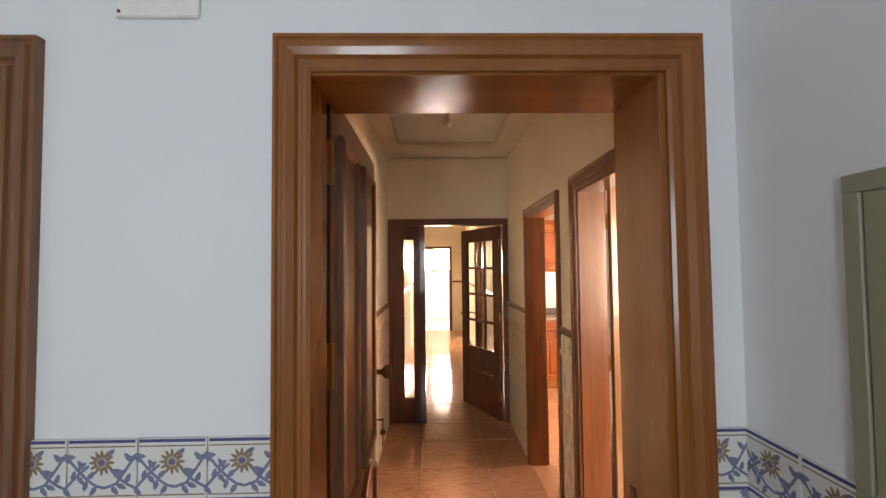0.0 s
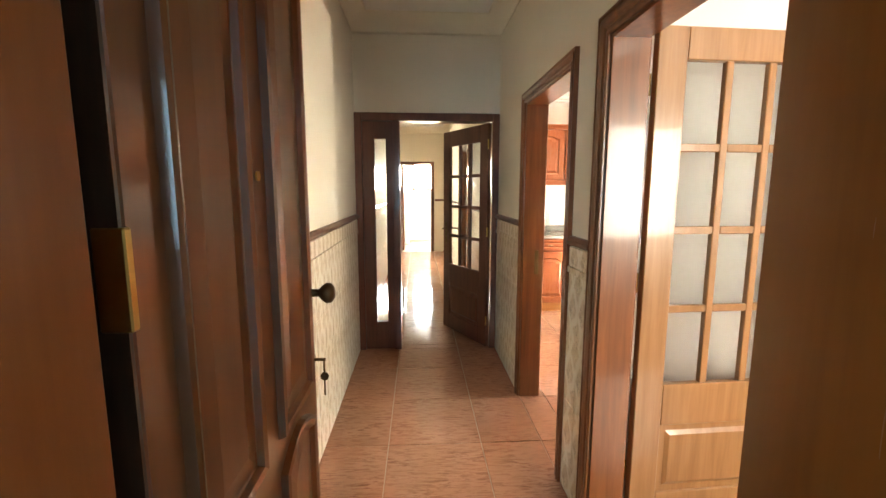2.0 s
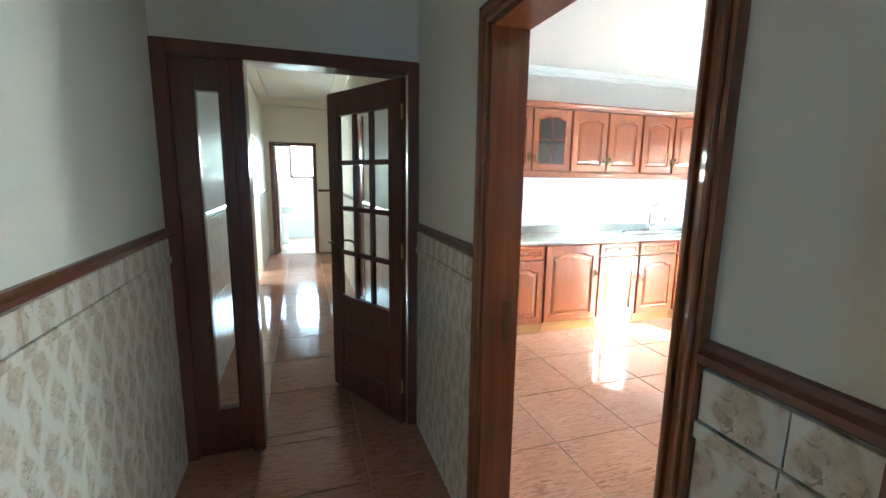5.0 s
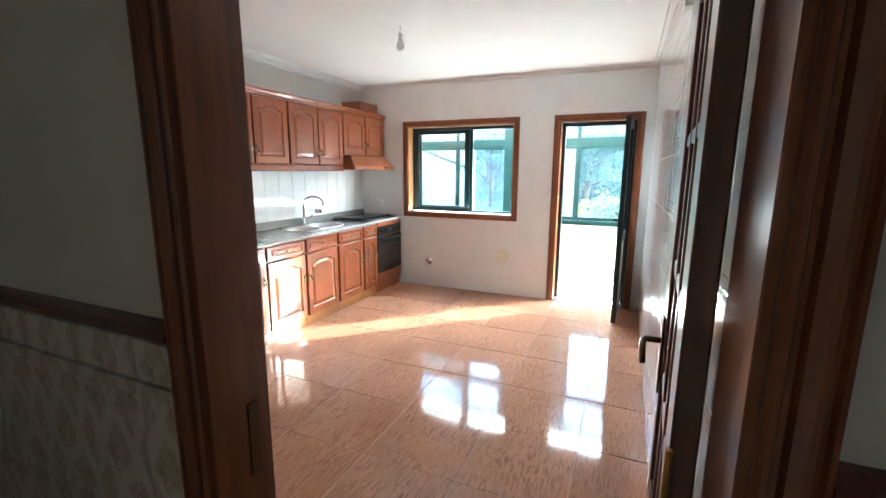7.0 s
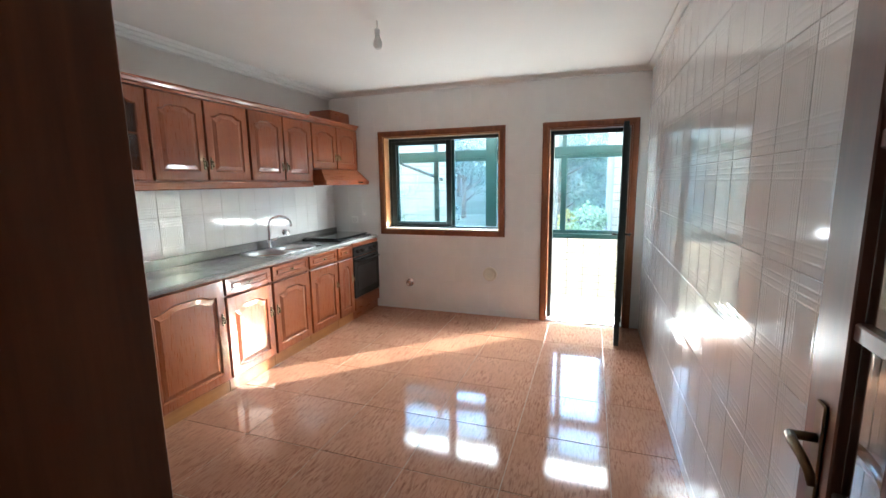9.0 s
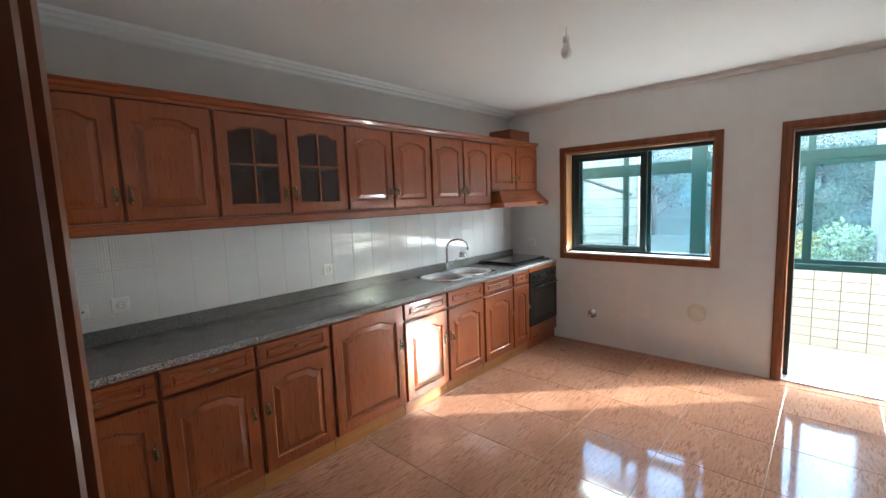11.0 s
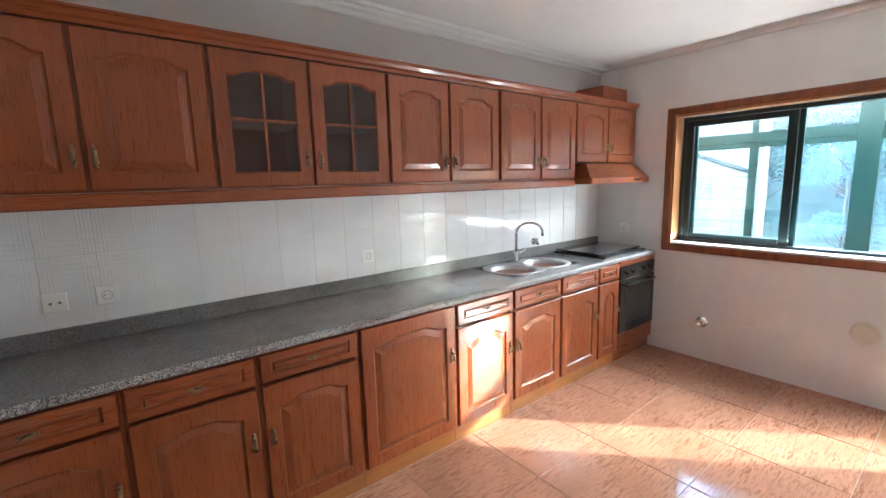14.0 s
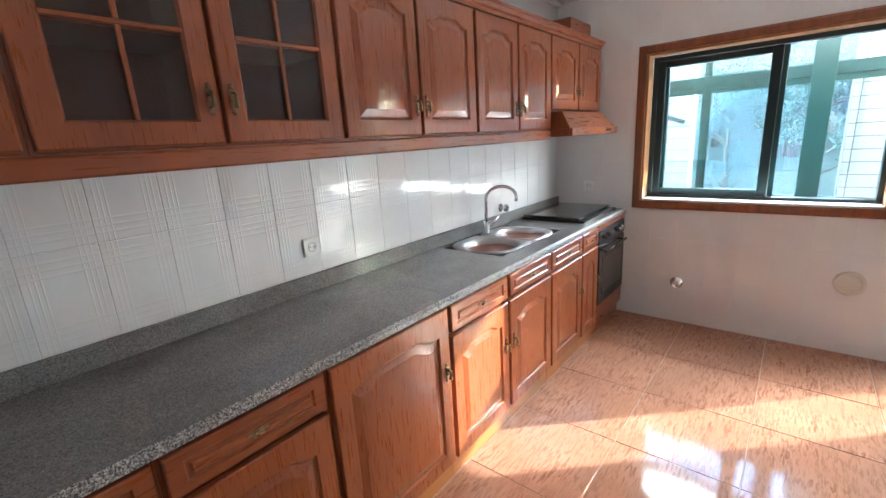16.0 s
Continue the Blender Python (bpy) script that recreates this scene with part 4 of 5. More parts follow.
def glazed_door(w, h, rise=0.026, s=0.058, t=0.022):
    bm = bmesh.new()
    top = s + rise + 0.012
    rings = [door_loop(bm, w, h, s, s, top, 0, rise), door_loop(bm, w, h, 0, 0, 0, 0), door_loop(bm, w, h, 0, 0, 0, -t + 0.004), door_loop(bm, w, h, 0.004, 0.004, 0.004, -t), door_loop(bm, w, h, s, s, top, -t, rise), door_loop(bm, w, h, s + 0.007, s + 0.007, top + 0.007, -t + 0.008, rise), door_loop(bm, w, h, s + 0.007, s + 0.007, top + 0.007, 0, rise)]
    bridge(bm, rings)
    return bm


def drawer_front(w, h, t=0.022):
    bm = bmesh.new()
    rings = []
    for o, y in ((0, 0), (0, -t + 0.004), (0.004, -t)):
        rings.append([bm.verts.new(p) for p in ((o, y, o), (w - o, y, o), (w - o, y, h - o), (o, y, h - o))])
    for o, d in ((0.028, 0.0), (0.033, 0.006), (0.040, 0.006), (0.046, -0.002), (0.052, 0.0)):
        rings.append([bm.verts.new(p) for p in ((0.012 + o, -t + d, o), (w - 0.012 - o, -t + d, o), (w - 0.012 - o, -t + d, h - o), (0.012 + o, -t + d, h - o))] if h > 2 * o + 0.004 else rings[-1])
    used = [rings[0]]
    for r in rings[1:]:
        if r is not used[-1]:
            used.append(r)
    bridge(bm, used)
    bm.faces.new(used[0][::-1])
    bm.faces.new(used[-1])
    return bm


def pull_mesh():
    """A small brass pull: an ornate plate with a hanging drop."""
    bm = bmesh.new()
    for z, r in ((0.026, 0.006), (0.013, 0.009), (0.0, 0.007), (-0.014, 0.009), (-0.027, 0.006)):
        lathe(bm, [(r, 0.0), (r, 0.003), (r * 0.5, 0.005)], (0, 0, z), "y", 10)
    tube(bm, [(0, 0.004, 0.012), (0, 0.017, 0.010), (0, 0.019, -0.004), (0, 0.016, -0.018)], [0.004, 0.004, 0.0055, 0.007], 8)
    bm.transform(Matrix.Scale(-1.25, 4, (0, 1, 0)) @ Matrix.Scale(1.35, 4, (0, 0, 1)) @ Matrix.Scale(1.15, 4, (1, 0, 0)))
    return mesh_from("pull", bm, PULL_METAL)


PULL = pull_mesh()


def base_cabinet(x0, x1, drawer=True, hinge="l", label="cherry wood base cabinet with arched door and drawer"):
    """A base unit between x0 and x1; its front frame stands at y = 5.372."""
    c = thing("base_cabinet", label, "cabinet", pose(x0, 5.372, 0), "base cabinets under the worktop")
    w = x1 - x0
    part("body", boxes((0.0005, 0.018, 0.0, 0.565, 0.10, 0.858), (w - 0.018, w - 0.0005, 0.0, 0.565, 0.10, 0.858), (0.018, w - 0.018, 0.004, 0.565, 0.10, 0.118), (0.018, w - 0.018, 0.004, 0.565, 0.84, 0.858), (0.018, w - 0.018, 0.012, 0.02, 0.118, 0.84)), WOOD_CAB, c)
    part("plinth", boxes((0.0005, w - 0.0005, 0.012, 0.03, 0.0, 0.10), bevel=0.002), WOOD_PALE, c, "honey varnished plinth board")
    g = 0.011
    top = 0.845
    if drawer:
        d = part("drawer", drawer_front(w - 2 * g, 0.118), WOOD_CAB_X, c, at=Matrix.Translation((g, 0, 0.727)))
        part("handle", PULL, None, d, "small brass pull", at=pose((w - 2 * g) / 2, -0.022, 0.059, 0, 90, 0) @ Matrix.Scale(0.7, 4))
        top = 0.708
    h = top - 0.108
    door = part("door", raised_door(w - 2 * g, h), WOOD_CAB, c, at=Matrix.Translation((g, 0, 0.108)))
    part("handle", PULL, None, door, "small brass drop pull", at=Matrix.Translation((w - 2 * g - 0.028 if hinge == "l" else 0.028, -0.022, h * 0.62)))
    return c


def wall_cabinet(x0, x1, z0, z1, glazed=False, label="cherry wood wall cabinet with two arched doors"):
    c = thing("wall_cabinet", label, "cabinet", pose(x0, 5.597, z0), "wall cabinets above the worktop")
    w, h = x1 - x0, z1 - z0
    mid = w / 2
    for a, b in ((0.0005, 0.016), (w - 0.016, w - 0.0005)):
        part("side_panel", boxes((a, b, 0, 0.342, 0, h)), WOOD_CAB, c)
    for a, b in ((0.0, 0.016), (h - 0.016, h)):
        part("shelf_panel", boxes((0.016, w - 0.016, 0, 0.342, a, b)), WOOD_CAB_X, c)
    part("back_panel", boxes((0.016, w - 0.016, 0.326, 0.342, 0.016, h - 0.016)), WOOD_CAB, c)
    part("divider", boxes((mid - 0.008, mid + 0.008, 0, 0.326, 0.016, h - 0.016)), WOOD_CAB, c)
    if glazed:
        part("shelf", boxes((0.016, mid - 0.008, 0.03, 0.30, h * 0.5, h * 0.5 + 0.014), (mid + 0.008, w - 0.016, 0.03, 0.30, h * 0.5, h * 0.5 + 0.014)), WOOD_CAB, c)
    g, dw = 0.010, mid - 0.017
    for k, x in enumerate((g, mid + 0.007)):
        dh = h - 0.016
        if glazed:
            door = part("door", glazed_door(dw, dh), WOOD_CAB, c, at=Matrix.Translation((x, 0, 0.008)))
            part("pane", boxes((0.05, dw - 0.05, -0.008, -0.004, 0.05, dh - 0.055)), GLASS_SMOKE, door, "smoked glass pane")
            zb = 0.06 + (dh - 0.13) * 0.52
            part("glazing_bar", boxes((dw / 2 - 0.006, dw / 2 + 0.006, -0.019, -0.009, 0.062, zb - 0.006), (dw / 2 - 0.006, dw / 2 + 0.006, -0.019, -0.009, zb + 0.006, dh - 0.068), bevel=0.002), WOOD_CAB, door)
            part("glazing_bar", boxes((0.062, dw - 0.062, -0.0195, -0.0085, zb - 0.006, zb + 0.006), bevel=0.002), WOOD_CAB_X, door)
        else:
            door = part("door", raised_door(dw, dh, 0.030, 0.058), WOOD_CAB, c, at=Matrix.Translation((x, 0, 0.008)))
        part("handle", PULL, None, door, "small brass drop pull", at=Matrix.Translation((dw - 0.024 if k == 0 else 0.024, -0.022, min(0.12, dh * 0.28))))
    return c


BAYS = [1.1135, 1.585, 2.037, 2.500, 3.106, 3.583, 4.073, 4.543, 4.842]
for k, (a, b) in enumerate(zip(BAYS, BAYS[1:])):
    base_cabinet(a, b, k != 3, "r" if k in (2, 5) else "l", "tall single door cherry wood base cabinet" if k == 3 else "narrow cherry wood base cabinet beside the oven" if k == 7 else "sunlit cherry wood base cabinet with arched door and drawer" if k == 4 else "cherry wood base cabinet with arched door and drawer")

wall_cabinet(1.160, 2.010, 1.533, 2.115, label="cherry wood wall cabinet with two arched panel doors")
wall_cabinet(2.010, 2.857, 1.533, 2.115, True, "cherry wood wall cabinet with two smoked glass doors")
wall_cabinet(2.857, 3.697, 1.533, 2.115, label="cherry wood wall cabinet with two arched panel doors")
wall_cabinet(3.697, 4.535, 1.533, 2.115, label="cherry wood wall cabinet with two arched panel doors")
wall_cabinet(4.535, 5.418, 1.655, 2.115, label="short cherry wood wall cabinet above the hood")


def long_mould(name, prof, x0, x1, y, z, label):
    bm = bmesh.new()
    r = [[bm.verts.new((x, y + o, z + d)) for o, d in prof] for x in (x0, x1)]
    n = len(prof)
    for k in range(n):
        bm.faces.new((r[0][k], r[1][k], r[1][(k + 1) % n], r[0][(k + 1) % n]))
    bm.faces.new(r[0])
    bm.faces.new(r[1])
    return solid(name, bm, WOOD_CAB_X, label, "trim")


long_mould("cabinet_cornice", [(0.02, 0.0), (-0.006, 0.0), (-0.010, 0.014), (-0.022, 0.022), (-0.030, 0.038), (-0.040, 0.044), (-0.040, 0.052), (0.02, 0.052)], 1.145, 5.419, 5.588, 2.117, "cherry wood cornice along the top of wall cabinets")
long_mould("light_pelmet", [(0.018, 0.0), (-0.004, 0.0), (-0.010, 0.006), (-0.010, 0.048), (-0.004, 0.056), (0.018, 0.056)], 1.160, 4.533, 5.590, 1.476, "cherry wood pelmet board under the wall cabinets")


def worktop():
    w = thing("worktop", "long speckled grey granite worktop with upstand", "worktop", pose(1.131, 5.345, 0.86))
    L = KITCHEN_E - 0.009 - 1.131
    prof = [(0.0, 0.0), (0.0, 0.018), (0.012, 0.030), (0.594, 0.030), (0.594, 0.0)]
    # two slabs with a fine joint, the second holed for the sink
    for x0, x1 in ((-0.0175, 1.9985), (2.0005, 2.60), (3.33, L)):
        bm = bmesh.new()
        r = [[bm.verts.new((x, o, d)) for o, d in prof] for x in (x0, x1)]
        n = len(prof)
        for k in range(n):
            bm.faces.new((r[0][k], r[1][k], r[1][(k + 1) % n], r[0][(k + 1) % n]))
        bm.faces.new(r[0])
        bm.faces.new(r[1])
        for f in bm.faces:
            f.material_index = 1 if f.calc_center_median().y < 0.013 else 0
        part("slab", bm, [GRANITE, GRANITE_EDGE], w)
    for y0, y1 in ((0.0, 0.13), (0.545, 0.594)):
        p = [(max(o, y0) if o < 0.3 else y1, d) for o, d in prof] if y0 == 0.0 else [(y0, 0), (y0, 0.03), (y1, 0.03), (y1, 0)]
        bm = bmesh.new()
        r = [[bm.verts.new((x, o, d)) for o, d in p] for x in (2.60, 3.33)]
        n = len(p)
        for k in range(n):
            bm.faces.new((r[0][k], r[1][k], r[1][(k + 1) % n], r[0][(k + 1) % n]))
        for f in bm.faces:
            f.material_index = 1 if f.calc_center_median().y < 0.013 else 0
        part("slab", bm, [GRANITE, GRANITE_EDGE], w)
    part("upstand", boxes((-0.0175, L, 0.574, 0.594, 0.0305, 0.108), bevel=0.002), GRANITE, w)
    part("upstand", boxes((-0.0175, 0.004, 0.0, 0.573, 0.0305, 0.085), bevel=0.002), GRANITE, w)


worktop()


def sink():
    s = thing("sink", "stainless steel inset sink with two round bowls", "sink", pose(3.731, 5.475, 0.8905))
    W, D, R = 0.73, 0.415, 0.163
    C = ((0.190, 0.195), (0.545, 0.195))
    bm = bmesh.new()
    N = 32
    for k, (cx, cy) in enumerate(C):
        x0, x1 = (0, W / 2) if k == 0 else (W / 2, W)
        outer = []
        for j in range(N):
            a = 2 * math.pi * j / N
            dx, dy = math.cos(a), math.sin(a)
            ts = [((x1 - cx) / dx) if dx > 1e-6 else ((x0 - cx) / dx) if dx < -1e-6 else 9, ((D - cy) / dy) if dy > 1e-6 else ((0 - cy) / dy) if dy < -1e-6 else 9]
            q = min(ts)
            px, py = cx + dx * q, cy + dy * q
            # round off the outer corners of the plate
            for ox, oy in ((0, 0), (0, D), (W, 0), (W, D)):
                r = 0.15
                ix, iy = ox + (r if ox == 0 else -r), oy + (r if oy == 0 else -r)
                if (px - ix) * (1 if ox else -1) > 0 and (py - iy) * (1 if oy else -1) > 0:
                    v = Vector((px - ix, py - iy))
                    if v.length > r:
                        v = v.normalized() * r
                        px, py = ix + v.x, iy + v.y
            outer.append((px, py))
        rings = [[bm.verts.new((px, py, 0.0)) for px, py in outer], [bm.verts.new((px, py, 0.003)) for px, py in outer]]
        for rr, z in ((R + 0.012, 0.004), (R, 0.001), (R - 0.006, -0.02), (R - 0.016, -0.12), (R - 0.035, -0.145), (0.045, -0.152), (0.04, -0.158), (0.008, -0.158)):
            rings.append([bm.verts.new((cx + rr * math.cos(2 * math.pi * j / N), cy + rr * math.sin(2 * math.pi * j / N), z)) for j in range(N)])
        for a, b in zip(rings, rings[1:]):
            for j in range(N):
                bm.faces.new((a[j], a[(j + 1) % N], b[(j + 1) % N], b[j])).smooth = True
        bm.faces.new(rings[-1])
    part("basin", bm, STEEL, s)
    for cx, cy in C:
        bm = bmesh.new()
        lathe(bm, [(0.036, 0.0), (0.036, 0.003), (0.02, 0.005), (0.008, 0.006)], (cx, cy, -0.157), "z", 18)
        part("drain", bm, CHROME, s)


sink()


def tap():
    t = thing("tap", "chrome gooseneck mixer tap behind the sink", "tap", pose(4.165, 5.862, 0.894))
    bm = bmesh.new()
    lathe(bm, [(0.027, 0), (0.027, 0.008), (0.021, 0.014), (0.021, 0.075), (0.018, 0.082)], (0, 0, 0))
    part("body", bm, CHROME, t)
    pts = [(0, 0, 0.08), (0, 0, 0.23)] + [(0.075 - 0.075 * math.cos(a) , -0.07 + 0.07 * math.cos(a), 0.23 + 0.075 * math.sin(a)) for a in (math.pi * k / 10 for k in range(1, 11))] + [(0.150, -0.14, 0.20)]
    bm = bmesh.new()
    tube(bm, pts, 0.011, 12)
    part("spout", bm, CHROME, t)
    bm = bmesh.new()
    tube(bm, [(0.015, -0.01, 0.06), (0.045, -0.03, 0.075), (0.085, -0.05, 0.105)], [0.012, 0.010, 0.007], 10)
    part("lever", bm, CHROME, t)


tap()

bm = bmesh.new()
lathe(bm, [(0.030, 0), (0.030, 0.006), (0.014, 0.010), (0.014, 0.030), (0.026, 0.036), (0.028, 0.055), (0.020, 0.060)], (0, 0, 0), "y", 18)
bm.transform(Matrix.Scale(-1, 4, (0, 1, 0)))
stop = solid("stop_valve", bm, CHROME, "chrome stop valve on the tiles above the sink", "valve", pose(4.47, KITCHEN_N - 0.009, 1.015))


def hob():
    h = thing("hob", "black hob with its lid closed on the worktop", "hob", pose(4.70, 5.405, 0.8905))
    part("base", boxes((0.0, 0.66, 0.0, 0.49, 0.0, 0.018), bevel=0.004), BLACK, h)
    part("lid", boxes((0.01, 0.65, 0.045, 0.485, 0.024, 0.036), bevel=0.004), BLACK_GLASS, h, "glossy black glass lid")
    for x in (0.05, 0.52):
        part("hinge", boxes((x, x + 0.09, 0.45, 0.48, 0.018, 0.024)), STEEL, h)
    for x in (0.03, 0.60):
        part("rest", boxes((x, x + 0.03, 0.06, 0.09, 0.018, 0.024)), BLACK, h)


hob()


def oven():
    o = thing("oven", "built-in black electric oven under the hob", "oven", pose(4.842, 5.372, 0))
    W = 0.578
    part("housing", boxes((0.0005, W, 0.0, 0.56, 0.10, 0.858)), WOOD_CAB, o)
    part("plinth", boxes((0.0005, W, 0.012, 0.03, -0.0, 0.098)), WOOD_CAB_X, o)
    part("bottom_panel", boxes((0.008, W - 0.008, -0.02, 0.0, 0.105, 0.235), bevel=0.003), WOOD_CAB_X, o)
    part("top_rail", boxes((0.004, W - 0.004, -0.018, 0.0, 0.815, 0.856), bevel=0.002), WOOD_CAB_X, o)
    part("control_panel", boxes((0.006, W - 0.006, -0.024, 0.0, 0.705, 0.812), bevel=0.003), BLACK, o)
    door = part("door", boxes((0.006, W - 0.006, -0.026, 0.0, 0.242, 0.698), bevel=0.004), BLACK, o)
    part("window", boxes((0.075, W - 0.075, -0.029, -0.0262, 0.32, 0.60), bevel=0.001), BLACK_GLASS, door)
    bm = bmesh.new()
    tube(bm, [(0.05, -0.055, 0.655), (W - 0.05, -0.055, 0.655)], 0.010, 10)
    for x in (0.08, W - 0.08):
        tube(bm, [(x, -0.024, 0.655), (x, -0.055, 0.655)], 0.007, 8)
    part("handle", bm, BLACK, door)
    for x in (0.10, 0.19, 0.39, 0.48):
        bm = bmesh.new()
        lathe(bm, [(0.021, 0), (0.021, 0.006), (0.017, 0.010), (0.015, 0.024), (0.010, 0.026)], (0, 0, 0), "y", 16)
        bm.transform(Matrix.Translation((x, -0.024, 0.758)) @ Matrix.Scale(-1, 4, (0, 1, 0)))
        part("knob", bm, BLACK, o)
    part("clock", boxes((0.25, 0.33, -0.0265, -0.0242, 0.74, 0.775)), BLACK_GLASS, o)


oven()


def hood():
    h = thing("cooker_hood", "cherry wood cooker hood with sloping front", "cooker hood", pose(4.545, 5.94, 1.49))
    W = 0.870
    bm = bmesh.new()
    lo = [(0.0, 0.0, 0.045), (0.0, -0.49, 0.045), (W, -0.49, 0.045), (W, 0.0, 0.045)]
    hi = [(0.0, 0.0, 0.160), (0.07, -0.40, 0.160), (W - 0.07, -0.40, 0.160), (W, 0.0, 0.160)]
    a, b = [bm.verts.new(p) for p in lo], [bm.verts.new(p) for p in hi]
    for j in range(4):
        bm.faces.new((a[j], a[(j + 1) % 4], b[(j + 1) % 4], b[j]))
    bm.faces.new(a[::-1])
    bm.faces.new(b)
    part("canopy", bm, WOOD_CAB_X, h)
    part("rim", boxes((-0.004, W, -0.505, -0.485, 0.0, 0.050), (-0.004, 0.016, -0.485, 0.0, 0.0, 0.050), (W - 0.016, W, -0.485, 0.0, 0.0, 0.050), bevel=0.004), WOOD_CAB_X, h)
    part("filter", boxes((0.02, W - 0.02, -0.48, -0.01, 0.015, 0.022)), STEEL, h)
    part("switch", boxes((0.62, 0.72, -0.508, -0.505, 0.018, 0.034)), BLACK, h)


hood()
duct = solid("duct_cover", boxes((5.02, 5.40, 5.66, 5.935, 2.17, 2.305), bevel=0.003), WOOD_CAB_X, "cherry wood box hiding the hood duct on the cabinets", "box")

# ---- small fittings of the kitchen ----
def socket(m, label, twin=False):
    s = thing("wall_socket", label, "socket", m, "sockets in the kitchen")
    part("plate", boxes((-0.041, 0.041, -0.010, 0, -0.041, 0.041), bevel=0.004), WHITE_PLASTIC, s)
    bm = bmesh.new()
    if twin:
        for x in (-0.015, 0.015):
            lathe(bm, [(0.006, 0), (0.006, 0.001)], (x, -0.0112, 0), "y", 12)
    else:
        tube(bm, [(0.0195 * math.cos(a), -0.0105, 0.0195 * math.sin(a)) for a in (2 * math.pi * q / 20 for q in range(21))], 0.0011, 5)
        for x in (-0.0095, 0.0095):
            lathe(bm, [(0.003, 0), (0.003, 0.0025)], (x, -0.0135, 0), "y", 8)
    part("contacts", bm, GREY, s)
    return s


GREY = plain("grey_plastic", (0.18, 0.18, 0.18), 0.5)
NORTH = KITCHEN_N - 0.011
socket(pose(1.41, NORTH, 1.08), "white aerial socket on the wall tiles", True)
socket(pose(1.585, NORTH, 1.085), "white power socket on the wall tiles")
socket(pose(2.88, NORTH, 1.09), "white power socket above the worktop")
socket(pose(KITCHEN_E - 0.009, 5.65, 1.066, 0, 0, -90), "white power socket beside the hob")

bm = bmesh.new()
lathe(bm, [(0.034, 0), (0.034, 0.004), (0.020, 0.007), (0.020, 0.022), (0.024, 0.024), (0.024, 0.034), (0.015, 0.035), (0.013, 0.02)], (0, 0, 0), "x", 18)
bm.transform(Matrix.Scale(-1, 4, (1, 0, 0)))
solid("pipe_stub", bm, CHROME, "capped chrome water pipe stub on the wall", "pipe", pose(KITCHEN_E - 0.009, 4.938, 0.325) @ Matrix.Scale(1.35, 4))


def round_vent():
    v = thing("wall_vent", "round cream plastic vent cover low on the wall", "vent", pose(KITCHEN_E - 0.009, 3.965, 0.48))
    bm = bmesh.new()
    lathe(bm, [(0.080, 0), (0.080, 0.006), (0.074, 0.012), (0.060, 0.013), (0.058, 0.009), (0.010, 0.009)], (0, 0, 0), "x", 32)
    bm.transform(Matrix.Scale(-1, 4, (1, 0, 0)))
    part("cover", bm, CREAM_PLASTIC, v)
    for k in range(-4, 5):
        half = math.sqrt(0.056 ** 2 - (k * 0.012) ** 2) - 0.003
        part("slat", boxes((-0.0125, -0.009, -half, half, k * 0.012 - 0.003, k * 0.012 + 0.003)), CREAM_PLASTIC, v)


round_vent()


def bulb(x, y, top, drop, label):
    b = thing("ceiling_bulb", label, "light bulb", pose(x, y, top))
    bm = bmesh.new()
    tube(bm, [(0.0, 0, 0.0), (0.004, 0.002, -drop * 0.25), (-0.003, 0, -drop * 0.45)], 0.004, 8)
    part("cord", bm, WHITE_PLASTIC, b)
    bm = bmesh.new()
    lathe(bm, [(0.010, -drop * 0.42), (0.018, -drop * 0.46), (0.020, -drop * 0.72), (0.017, -drop * 0.74)], (0, 0, 0), "z", 14)
    part("holder", bm, WHITE_PLASTIC, b)
    bm = bmesh.new()
    z = -drop * 0.74
    lathe(bm, [(0.014, z), (0.016, z - 0.015), (0.027, z - 0.04), (0.030, z - 0.058), (0.024, z - 0.077), (0.010, z - 0.087)], (0, 0, 0), "z", 18)
    part("lamp", bm, FROST, b)
    return b


FROST = plain("frosted_bulb_glass", (0.78, 0.77, 0.74), 0.25)
bulb(3.52, 4.29, KITCHEN_TOP, 0.12, "bare unlit bulb hanging from the kitchen ceiling")
bulb(0.34, 3.1, HALL_TOP, 0.14, "bare unlit bulb under the hall ceiling")
bulb(0.32, 7.0, HALL_TOP, 0.14, "bare unlit bulb under the far hall ceiling")
solid("bell_box", boxes((2.76, 2.84, KITCHEN_S + 0.009, KITCHEN_S + 0.045, 2.20, 2.25), bevel=0.004), CREAM_PLASTIC, "small cream plastic box high on the kitchen wall", "box")

bath = thing("washbasin", "white ceramic washbasin on a pedestal in the bathroom", "washbasin", pose(-0.02, 11.7, 0))
bm = bmesh.new()
lathe(bm, [(0.09, 0), (0.08, 0.1), (0.07, 0.6), (0.10, 0.68)], (0, 0, 0), "z", 20)
part("pedestal", bm, WHITE_PLASTIC, bath)
bm = bmesh.new()
lathe(bm, [(0.12, 0.66), (0.24, 0.76), (0.26, 0.84), (0.25, 0.85), (0.22, 0.84), (0.18, 0.76), (0.04, 0.73)], (0, 0, 0), "z", 28)
part("bowl", bm, WHITE_PLASTIC, bath)

# ---- landing: fuse box, junction box ----
panel = thing("fuse_box", "olive painted metal fuse box door on the landing wall", "fuse box", pose(0.91, 0.60, 1.18))
OLIVE = plain("olive_metal_paint", (0.30, 0.29, 0.20), 0.45)
part("frame", boxes((-0.012, 0, -0.62, 0, 0, 0.03), (-0.012, 0, -0.62, 0, 0.50, 0.53), (-0.012, 0, -0.03, 0, 0.03, 0.50), (-0.012, 0, -0.62, -0.59, 0.03, 0.50), bevel=0.002), OLIVE, panel)
